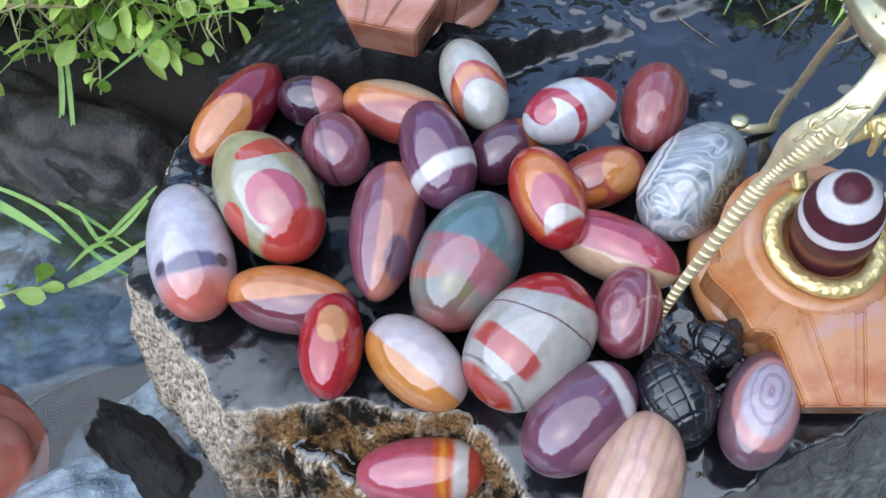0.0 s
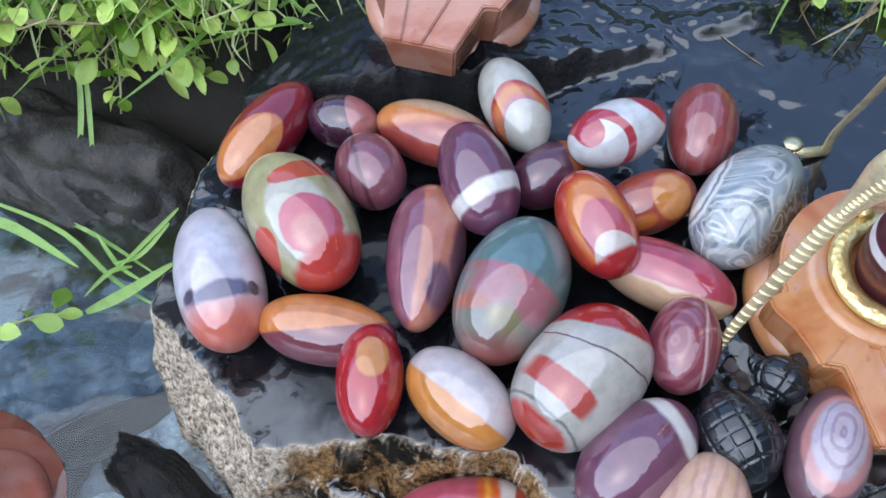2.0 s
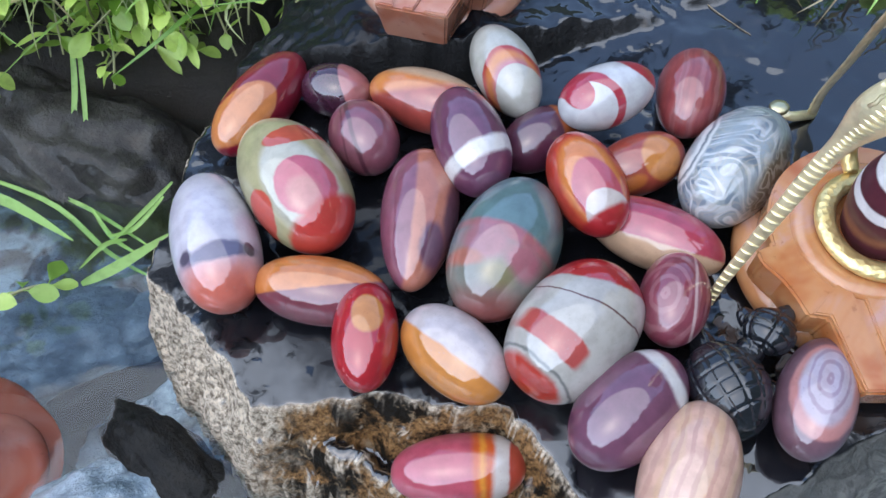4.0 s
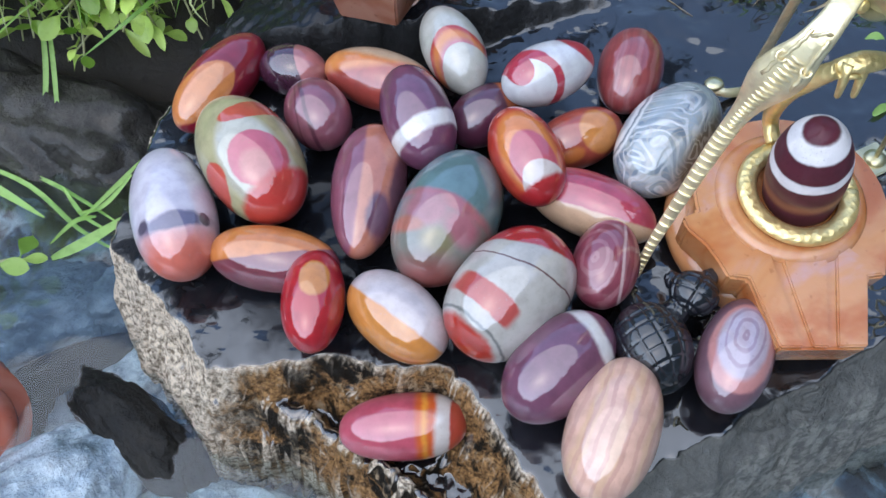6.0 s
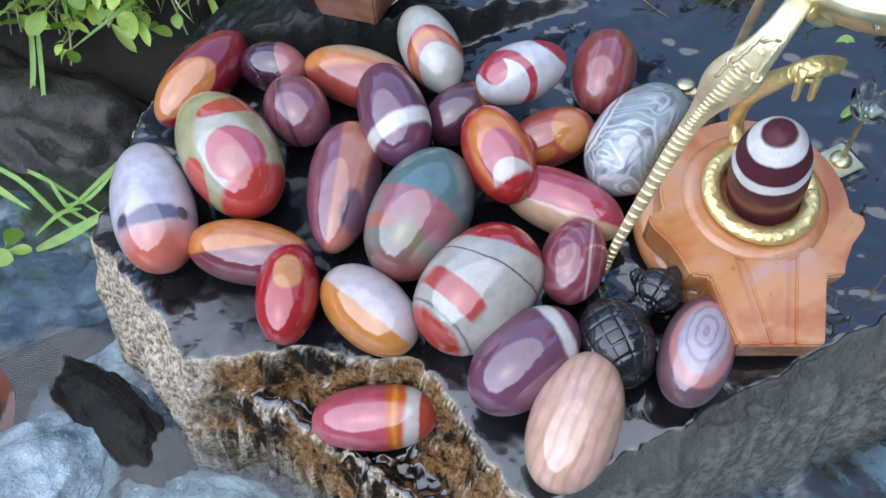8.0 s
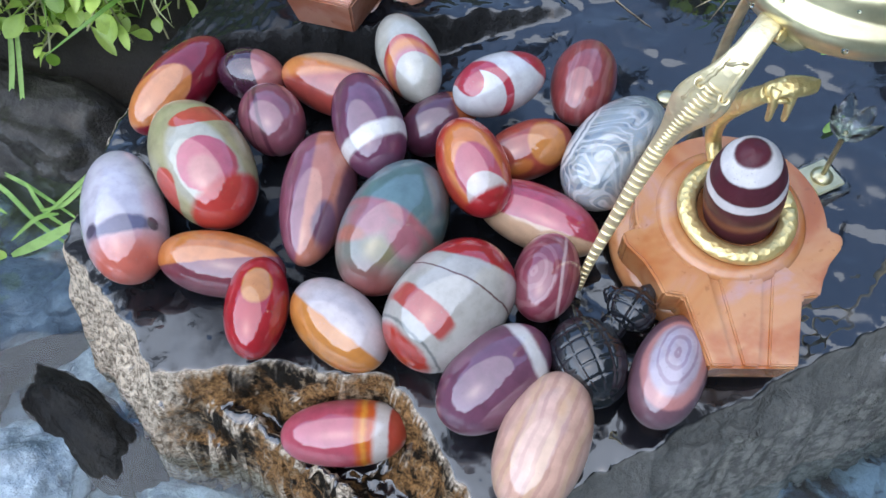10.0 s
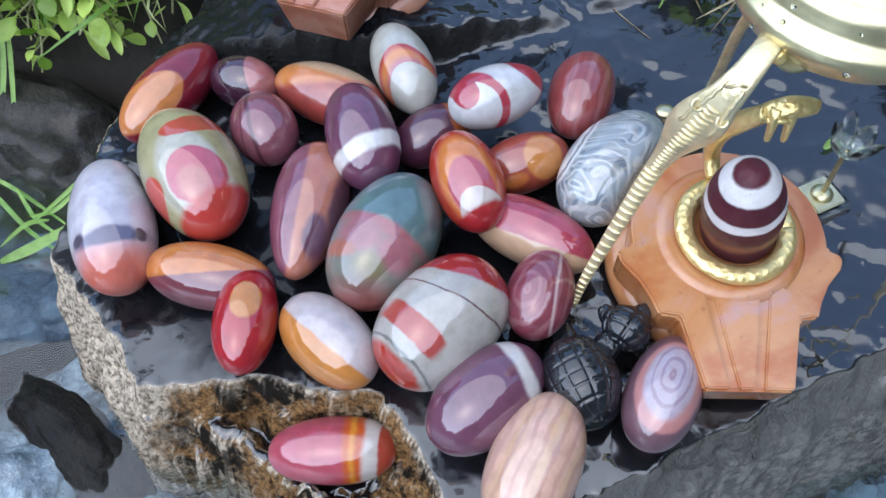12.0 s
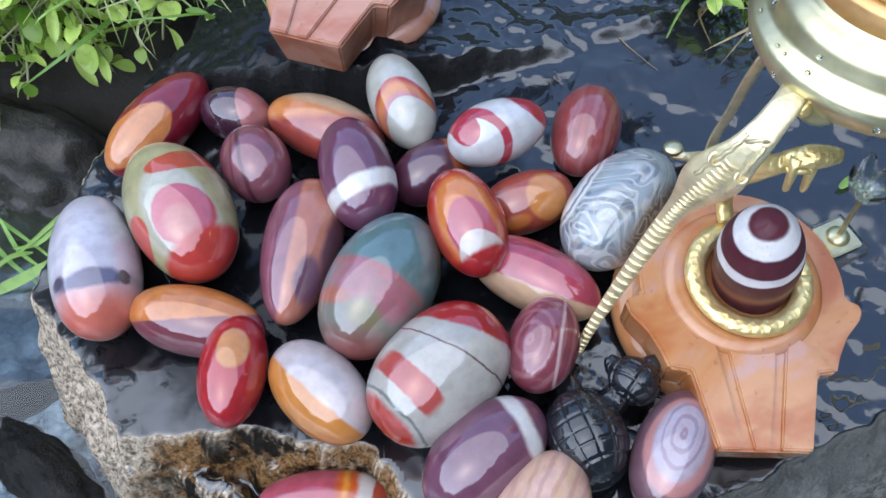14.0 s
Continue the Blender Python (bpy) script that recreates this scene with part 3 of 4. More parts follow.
polished_stone("lilac-white and coral polished oval stone lying on the wet slate",
    pose(-0.1164, 0.2292, -0.0063, -6.8, 3.7, -71.8), 0.0359, 0.0193, 0.06, 2.25, (0.66, 0.62, 0.69), [
        ("lines", 1, 0.3, 2.5, 0.4, (0.56, 0.52, 0.6)),
        ("half", 1.00, -0.03, 0.59, 0.3, (0.7, 0.19, 0.14)),
        ("oval", 0.48, -0.04, 0.11, 0.77, 0.3, (0.15, 0.13, 0.21)),
        ("oval", 0.42, -0.73, 0.08, 0.12, 0.3, (0.1, 0.08, 0.12)),
        ("oval", 0.47, 0.62, 0.08, 0.11, 0.2, (0.08, 0.05, 0.08)),
        ("oval", -0.57, 0.96, 0.26, 0.30, 0.3, (0.22, 0.2, 0.25))])
polished_stone("mauve and terracotta polished oval stone lying on the wet slate",
    pose(-0.0258, 0.2349, 0.0014, -11.0, 6.3, -96.8), 0.0360, 0.0173, -0.16, 2.05, (0.26, 0.09, 0.13), [
        ("band", 0.10, -1.00, -0.30, 0.56, 0.06, (0.52, 0.2, 0.14)),
        ("oval", 0.53, 0.35, 0.28, 0.33, 0.25, (0.16, 0.07, 0.11)),
        ("oval", 0.07, 0.75, 0.50, 0.21, 0.4, (0.15, 0.06, 0.08))])
polished_stone("teal and mauve mottled polished oval stone lying on the wet slate",
    pose(0.0110, 0.2133, 0.0082, -17.3, 7.6, -115.7), 0.0343, 0.0226, 0, 2.05, (0.13, 0.21, 0.22), [
        ("half", 0.98, 0.20, 0.20, 0.12, (0.22, 0.22, 0.19)),
        ("oval", 0.12, -0.10, 0.10, 0.85, 0.4, (0.42, 0.14, 0.16)),
        ("oval", 0.30, -0.45, 0.22, 0.40, 0.35, (0.38, 0.17, 0.20)),
        ("oval", 0.34, 0.30, 0.20, 0.36, 0.4, (0.40, 0.15, 0.18)),
        ("oval", 0.55, -0.62, 0.10, 0.26, 0.4, (0.42, 0.16, 0.12)),
        ("oval", 0.62, 0.02, 0.14, 0.30, 0.5, (0.25, 0.22, 0.12)),
        ("half", -0.74, 0.67, 0.75, 0.15, (0.1, 0.12, 0.1)),
        ("half", 0.97, 0.23, 0.81, 0.2, (0.28, 0.08, 0.07))])
polished_stone("stone-grey, red-patched polished oval stone lying on the wet slate",
    pose(0.0358, 0.1735, 0.0070, -19.8, 8.0, -132.7), 0.0315, 0.0229, 0, 2.35, (0.51, 0.48, 0.44), [
        ("half", -0.94, -0.33, 0.53, 0.03, (0.42, 0.03, 0.035)),
        ("box", 0.45, -0.24, 0.15, 0.60, 0.12, (0.46, 0.09, 0.08)),
        ("half", 1.00, -0.02, 0.84, 0.04, (0.48, 0.05, 0.035)),
        ("band", 0.98, 0.20, -0.20, 0.011, 0.012, (0.12, 0.05, 0.05)),
        ("band", 1.00, 0.00, 0.77, 0.011, 0.02, (0.2, 0.2, 0.19))])
polished_stone("orange and plum polished oval stone lying on the wet slate",
    pose(-0.0670, 0.2031, -0.0082, 34.2, -4.2, -13.5), 0.0308, 0.0150, -0.05, 2.05, (0.64, 0.23, 0.075), [
        ("half", 0.45, -0.89, -0.08, 0.04, (0.21, 0.055, 0.075))])
polished_stone("glossy red, amber-tipped polished oval stone heaped on the other stones",
    pose(-0.0474, 0.1786, -0.0049, -9.6, 5.7, -90.0), 0.0239, 0.0139, 0, 2.05, (0.45, 0.03, 0.04), [
        ("oval", -0.17, -0.04, 0.37, 0.47, 0.1, (0.64, 0.26, 0.075))])
polished_stone("lilac-white and amber polished oval stone lying on the wet slate",
    pose(-0.0112, 0.1701, -0.0046, 22.6, -0.1, -44.0), 0.0258, 0.0163, 0, 2.05, (0.6, 0.52, 0.52), [
        ("half", 0.07, -1.00, 0.07, 0.05, (0.64, 0.26, 0.075))])
polished_stone("violet, white-belted polished oval stone lying on the wet slate",
    pose(0.0539, 0.1422, 0.0007, -16.3, 8.0, -138.2), 0.0275, 0.0179, 0, 2.05, (0.18, 0.07, 0.115), [
        ("band", 0.99, -0.14, -0.59, 0.112, 0.05, (0.74, 0.71, 0.7))])
polished_stone("pinkish-tan wood-grained polished oval stone lying on the wet slate",
    pose(0.0721, 0.1158, -0.0002, 0.9, 7.5, -113.0), 0.0297, 0.0178, 0.04, 2.1, (0.80, 0.50, 0.39), [
        ("lines", 0.06, 1, 3.1, 0.5, (0.74, 0.50, 0.30)),
        ("lines", 0.08, 1, 7.5, 0.6, (0.58, 0.33, 0.27))])
polished_stone("mauve, concentrically ringed polished oval stone lying on the wet slate",
    pose(0.1240, 0.1444, 0.0049, 6.4, 7.6, -114.6), 0.0252, 0.0149, 0.04, 2.05, (0.19, 0.1, 0.125), [
        ("oval", 0.05, 0.11, 0.77, 0.82, 0.05, (0.54, 0.25, 0.24)),
        ("oval", -0.01, 0.10, 0.62, 0.64, 0.1, (0.5, 0.42, 0.49)),
        ("target", -0.09, 0.11, 0.58, 0.52, 5, 0.5, (0.24, 0.12, 0.2))])
polished_stone("rose-pink, orange-banded polished oval stone on a lower slate ledge",
    pose(-0.0095, 0.1370, -0.0421, 25.4, -5.8, 0.9), 0.0281, 0.0146, 0.05, 2.3, (0.5, 0.1, 0.14), [
        ("band", -1.00, 0.02, -0.41, 0.174, 0.06, (0.6, 0.12, 0.04)),
        ("band", -1.00, 0.02, -0.37, 0.035, 0.05, (0.74, 0.3, 0.06)),
        ("band", -1.00, 0.05, -0.65, 0.128, 0.05, (0.66, 0.6, 0.56)),
        ("half", 1.00, -0.05, 0.75, 0.03, (0.46, 0.07, 0.045))])


# ---- carved stone bases with a spout ----
def base_outline(scale=1.0):
    """Round plate with a barbed wing on each side and a tapering spout towards -y."""
    pts = []
    for i in range(33):
        t = radians(-8 + 196 * i / 32)
        pts.append((0.0005 + 0.0405 * math.cos(t), 0.0405 * math.sin(t)))
    left = [(-0.0464, -0.0085), (-0.0455, -0.0135), (-0.0385, -0.0215), (-0.0345, -0.029), (-0.0318, -0.0362), (-0.0240, -0.0372), (-0.0205, -0.053), (-0.0173, -0.0666)]
    right = [(-x, y) for x, y in reversed(left)]
    return [(x * scale, y * scale) for x, y in pts + left + right]


def carved_base(label, m, material, deep, groove=0.0018, taper=0.97):
    """One carved block: winged plate, round foot, spout with two cut channels, low collar."""
    ob = thing("carved_stone_base", label, "stone base", m, "carved stone bases")
    plate = slab_solid(base_outline(), -deep, 0.0, 0.0011)
    for v in plate.verts:
        f = 1 + (taper - 1) * max(0.0, -v.co.z / deep)
        v.co.x, v.co.y = v.co.x * f, v.co.y * f
    part("top_plate", mesh_from(plate, "top_plate", material), ob)
    part("foot", mesh_of("foot", *lathe([(0.0400, -deep - 0.0140), (0.0445, -deep - 0.0125), (0.0465, -deep - 0.0080), (0.0460, -deep - 0.0040), (0.0430, -deep - 0.0010), (0.0380, -deep + 0.0006)]), material), ob)
    part("raised_collar", mesh_of("raised_collar", *lathe([(0.0318, -0.002), (0.0312, 0.0010), (0.0295, 0.0024), (0.0275, 0.0030), (0.0225, 0.0030), (0.0205, 0.0002)]), material), ob)
    # the spout's three raised strips leave the two channels open between them
    g = groove
    back, front = -0.0262, -0.0660
    lines = [(-0.0232, -0.0169), (-0.0115 - g, -0.0060 - g), (-0.0115 + g, -0.0060 + g), (0.0115 - g, 0.0036 - g), (0.0115 + g, 0.0036 + g), (0.0232, 0.0169)]
    for k in (0, 2, 4):
        (a0, a1), (b0, b1) = lines[k], lines[k + 1]
        if k == 0:
            shape = [(-0.0170, -0.0215), (-0.0305, -0.0356), (-0.0236, -0.0366), (a1, front), (b1, front), (b0, back)]
        elif k == 4:
            shape = [(a0, back), (a1, front), (b1, front), (0.0236, -0.0366), (0.0305, -0.0356), (0.0170, -0.0215)]
        else:
            shape = [(a0, back), (a1, front), (b1, front), (b0, back)]
        part("spout_strip", mesh_from(slab_solid(shape, -0.0010, 0.0016, 0.0006), "spout_strip", material), ob)
    return ob


SEAT = pose(0.1535, 0.205, 0.0295, 11, 0, 0)
carved_base("honey and pink carved jasper base with spout on wet slate", SEAT, HONEY, 0.0190)
carved_base("rose-pink carved jasper base with spout at the slate's back", pose(-0.0135, 0.3850, 0.0560, 8, 2, -14), ROSE, 0.027, 0.0023, 0.88)
carved_base("red-brown carved stone base tipped over in the stream", pose(-0.217, 0.143, -0.070, 30, 66, 10), RUSSET, 0.012)


def upright_egg():
    a, b = 0.0600, 0.0158
    rows = []
    for j in range(40):
        x = j / 39
        z = x * a
        r = b * (0.93 + 0.07 * math.sin(min(x / 0.4, 1) * math.pi / 2)) if x < 0.4 else b * math.sqrt(max(0.0, 1 - ((x - 0.4) / 0.6) ** 1.95))
        rows.append((max(r, 0.0002), z))
    verts, faces = lathe(rows, 64)
    mesh = mesh_of("upright_stone", [(z, x, y) for x, y, z in verts], faces, gem_material("banded_upright_stone", a, b, (0.13, 0.035, 0.05), [
        ("half", 1, 0, 0.825, 0.012, (1.08, 1.05, 1.06)), ("half", 1, 0, 0.945, 0.012, (0.13, 0.035, 0.05)),
        ("band", 1, 0, 0.61, 0.045, 0.012, (1.08, 1.05, 1.06)), ("band", 1, 0, 0.33, 0.05, 0.05, (0.36, 0.15, 0.09))], waver=0.02, rough=0.25, coat=0.12))
    ob = new("upright_stone", mesh)
    ob.matrix_basis = SEAT @ pose(0.0045, 0.0015, -0.0015, 4, -14, 0) @ Matrix(((0, 1, 0, 0), (0, 0, 1, 0), (1, 0, 0, 0), (0, 0, 0, 1)))
    return tagged(ob, "maroon egg-shaped stone with white rings standing in a brass ring", "stone")


upright_egg()


def serpent_ring():
    ob = thing("serpent_ring", "hammered golden brass serpent coiled round the upright stone", "ornament")
    coil = [SEAT @ Vector((0.0012 + 0.0210 * math.cos(a), 0.0210 * math.sin(a), 0.0052)) for a in [2 * math.pi * i / 72 for i in range(73)]]
    part("coil", mesh_of("coil", *tube(coil, 0.0028, 16, 1.45, SEAT.to_3x3() @ Vector((0, 0, 1))), GOLD), ob)
    neck = spline([SEAT @ Vector((-0.006, 0.022, 0.008)), (0.146, 0.233, 0.050), (0.1405, 0.2195, 0.075), (0.1400, 0.2060, 0.094), (0.1440, 0.2000, 0.1040)], 28)
    part("neck", mesh_of("neck", *tube(neck, [0.0034 + 0.0014 * math.sin(i / 28 * math.pi) for i in range(29)], 14, 0.8), GOLD), ob)
    head = spline([(0.1430, 0.2015, 0.1035), (0.148, 0.199, 0.1075), (0.1525, 0.1985, 0.1085), (0.1580, 0.1990, 0.1085), (0.1598, 0.1990, 0.1080)], 20)
    part("head", mesh_of("head", *tube(head, [0.0026 + 0.0014 * math.sin(min(1, i / 16) * math.pi) if i < 19 else 0.0012 for i in range(21)], 14, 0.55, (0.1, 0.7, 0.5)), GOLD), ob)
    jaw = spline([(0.1440, 0.2000, 0.1020), (0.148, 0.1975, 0.1035), (0.152, 0.197, 0.1030)], 8)
    part("jaw", mesh_of("jaw", *tube(jaw, [0.0024, 0.0024, 0.0023, 0.0022, 0.002, 0.0018, 0.0016, 0.0012, 0.0006], 12, 0.6), GOLD), ob)
    for x in (0.1458, 0.1515):
        fang = [(x, 0.1985, 0.1075), (x + 0.0003, 0.1975, 0.1010), (x + 0.0005, 0.1970, 0.0945), (x + 0.0005, 0.1970, 0.0935)]
        part("fang", mesh_of("fang", *tube(fang, [0.0022, 0.0017, 0.0012, 0.0007], 10), GOLD), ob)
    return ob


serpent_ring()


def drip_stand():
    """Pot on three legs; the front leg is a cobra."""
    ob = thing("brass_pot_stand", "polished brass pot on cobra-shaped legs over the upright stone", "pot stand")
    at = pose(0.157, 0.206, 0.0, 0, 0, 0)
    pot = part("pot", mesh_of("pot", *lathe([(0.004, 0.132), (0.022, 0.135), (0.032, 0.141), (0.0372, 0.1475), (0.0385, 0.1510), (0.0372, 0.1535), (0.0345, 0.1545), (0.0330, 0.1560),
                                      (0.0335, 0.1590), (0.0325, 0.1625), (0.0290, 0.1640), (0.0275, 0.1650), (0.0270, 0.1672)], 96), SILVERY), ob, m=at)
    part("band", mesh_of("band", *lathe([(0.0268, 0.1660), (0.0276, 0.1670), (0.0278, 0.1720), (0.0268, 0.1735), (0.0240, 0.1738)], 96), COPPER), pot)
    part("shoulder", mesh_of("shoulder", *lathe([(0.0242, 0.1734), (0.0250, 0.1760), (0.0235, 0.1800), (0.0180, 0.1830), (0.0100, 0.1845), (0.003, 0.1848)], 96), SILVERY), pot)
    r = random.Random(2)
    for k in range(16):
        t, h = radians(r.uniform(150, 300)), r.choice(((0.0388, 0.1500), (0.0376, 0.1478), (0.0336, 0.1585), (0.0360, 0.1540)))
        drop = lathe([(0.0012, 0.0), (0.0011, 0.0004), (0.0007, 0.0008), (0.0002, 0.0010)], 12)
        part("water_drop", mesh_of("water_drop", *drop, GLASS), pot, m=Matrix.Translation((h[0] * math.cos(t), h[0] * math.sin(t), h[1])) @ pose(0, 0, 0, 0, 60, math.degrees(t)) @ Matrix.Scale(r.uniform(0.4, 0.85), 4))
    spine = spline([(0.0925, 0.1895, -0.004), (0.0950, 0.1890, 0.020), (0.1003, 0.1856, 0.060), (0.1047, 0.1828, 0.090), (0.1078, 0.1795, 0.108), (0.1120, 0.1745, 0.127), (0.1165, 0.1730, 0.139), (0.1230, 0.1790, 0.1455), (0.1290, 0.1870, 0.1470)], 64)
    face = (0.80, -0.42, 0.05)
    widths = []
    for p in spine:
        z = p.z
        w = 0.0018 + 0.0015 * min(1, max(0, z) / 0.085)
        w += 0.0052 * math.exp(-((z - 0.123) / 0.014) ** 2) + 0.0004 * min(1, max(0, z - 0.135) / 0.006)
        widths.append(w)
    leg = part("cobra_leg", mesh_of("cobra_leg", *tube(spine, widths, 20, 0.38, face), BRASS), ob)
    for i in range(2, 44):
        p, d = spine[i], (spine[i + 1] - spine[i - 1]).normalized()
        s = (Vector(face) - d * Vector(face).dot(d)).normalized()
        out = d.cross(s)
        if out.dot(Vector((0, -0.6, 0.8))) < 0:
            out = -out
        w = widths[i] * (0.92 if spine[i].z < 0.095 else 0.5)
        arc = [p + s * (w * math.cos(t)) + out * (0.38 * widths[i] * math.sin(t) * 1.04 + 0.0001) for t in [math.pi * k / 8 for k in range(9)]]
        part("rib", mesh_of("rib", *tube(arc, [0.0003, 0.0005, 0.0006, 0.00065, 0.0007, 0.00065, 0.0006, 0.0005, 0.0003], 6), BRASS), leg)
    strap = spline([(0.1285, 0.1865, 0.1440), (0.1335, 0.1850, 0.1425), (0.1375, 0.1860, 0.1440), (0.1390, 0.1900, 0.1490), (0.1385, 0.1950, 0.1530)], 16)
    part("bracket", mesh_of("bracket", *tube(strap, [0.0042, 0.0050, 0.0056, 0.0060, 0.0062, 0.0064, 0.0066, 0.0068, 0.0070, 0.0071, 0.0072, 0.0073, 0.0074, 0.0075, 0.0075, 0.0074, 0.0070], 14, 0.22, (-0.55, 0.75, 0.3)), SILVERY), ob)
    part("rivet", mesh_of("rivet", *lathe([(0.0022, -0.001), (0.0023, 0.0006), (0.0016, 0.0016), (0.0004, 0.0019)], 20), GOLD), ob, m=pose(0.1300, 0.1815, 0.1440, 55, 20, 0))

    def on_hood(along, across):
        i = along
        p, d = spine[i], (spine[i + 1] - spine[i - 1]).normalized()
        s = (Vector(face) - d * Vector(face).dot(d)).normalized()
        out = d.cross(s)
        if out.dot(Vector((0, -0.6, 0.8))) < 0:
            out = -out
        return p + s * (widths[i] * across) + out * (0.38 * widths[i] * math.sqrt(1 - across * across) + 0.0001)
    for side in (-0.62, 0.62):
        part("scroll", mesh_of("scroll", *tube([on_hood(i, side * (1 - 0.1 * (k % 2))) for k, i in enumerate(range(38, 50))], 0.0007, 6), BRASS), leg)
        c = on_hood(42, side)
        ring = [c + Vector((0.0017 * math.cos(t), 0.0010 * math.sin(t), 0.0014 * math.sin(t))) for t in [2 * math.pi * k / 14 for k in range(15)]]
        part("eye_mark", mesh_of("eye_mark", *tube(ring, 0.0006, 6), BRASS), leg)
    star = []
    centre = on_hood(49, 0.1)
    for k in range(9):
        r = 0.0032 if k % 2 == 0 else 0.0014
        star.append(centre + Vector((r * math.cos(k * math.pi / 4), -0.6 * r * math.sin(k * math.pi / 4), 0.8 * r * math.sin(k * math.pi / 4))))
    part("star_mark", mesh_of("star_mark", *tube(star, 0.0006, 6), BRASS), leg)
    bar = spline([(0.1610, 0.2915, 0.008), (0.1590, 0.2880, 0.026), (0.1530, 0.2700, 0.060), (0.1460, 0.2500, 0.098), (0.1440, 0.2340, 0.132), (0.1480, 0.2230, 0.147)], 24)
    flat = part("flat_leg", mesh_of("flat_leg", *tube(bar, 0.0030, 8, 0.3, (0.9, 0.2, 0.1)), BRASS), ob)
    part("foot", mesh_of("foot", *lathe([(0.0040, -0.001), (0.0047, 0.0004), (0.0040, 0.0014), (0.0015, 0.0019)], 24), SILVERY), flat, m=pose(0.141, 0.2860, 0.0195, 0, -6, 0))
    part("foot", mesh_of("foot", *tube([(0.141, 0.286, 0.016), (0.150, 0.2880, 0.012), (0.1608, 0.2915, 0.010)], 0.0026, 10, 0.6), BRASS), flat)
    third = spline([(0.232, 0.206, 0.008), (0.228, 0.205, 0.060), (0.212, 0.204, 0.115), (0.190, 0.205, 0.147)], 16)
    part("flat_leg", mesh_of("flat_leg", *tube(third, 0.0030, 8, 0.3, (0.1, 0.9, 0.1)), BRASS), ob)
    return ob


drip_stand()


def glass_flower():
    ob = thing("glass_flower", "clear cut-glass flower on a square silvery base", "ornament", pose(0.2085, 0.2430, 0.009, 5, -5, 25))
    part("base_plate", mesh_from(slab_solid([(-0.0105, -0.0105), (0.0105, -0.0105), (0.0105, 0.0105), (-0.0105, 0.0105)], -0.003, 0.002, 0.0007), "base_plate", GLASS), ob)
    part("upper_plate", mesh_from(slab_solid([(-0.0078, -0.0078), (0.0078, -0.0078), (0.0078, 0.0078), (-0.0078, 0.0078)], 0.002, 0.0038, 0.0006), "upper_plate", SILVERY), ob)
    part("socket", mesh_of("socket", *lathe([(0.0052, 0.0036), (0.0050, 0.0048), (0.0030, 0.0058), (0.0016, 0.0062)], 28), SILVERY), ob)
    part("stem", mesh_of("stem", *tube(spline([(0, 0, 0.005), (0.0005, 0.001, 0.018), (0.001, 0.002, 0.034)], 8), 0.0012, 10), SILVERY), ob)
    for k in range(6):
        a = k * math.pi / 3
        tip = Vector((math.cos(a), math.sin(a), 0))
        path = spline([Vector((0.001, 0.002, 0.033)), Vector((0.001, 0.002, 0.037)) + tip * 0.006, Vector((0.001, 0.002, 0.046)) + tip * (0.010 + 0.002 * (k % 2))], 6)
        part("petal", mesh_of("petal", *tube(path, [0.0012, 0.003, 0.0042, 0.0048, 0.0042, 0.0028, 0.0006], 6, 0.3, (-math.sin(a), math.cos(a), 0)), GLASS, False), ob)
    return ob


glass_flower()


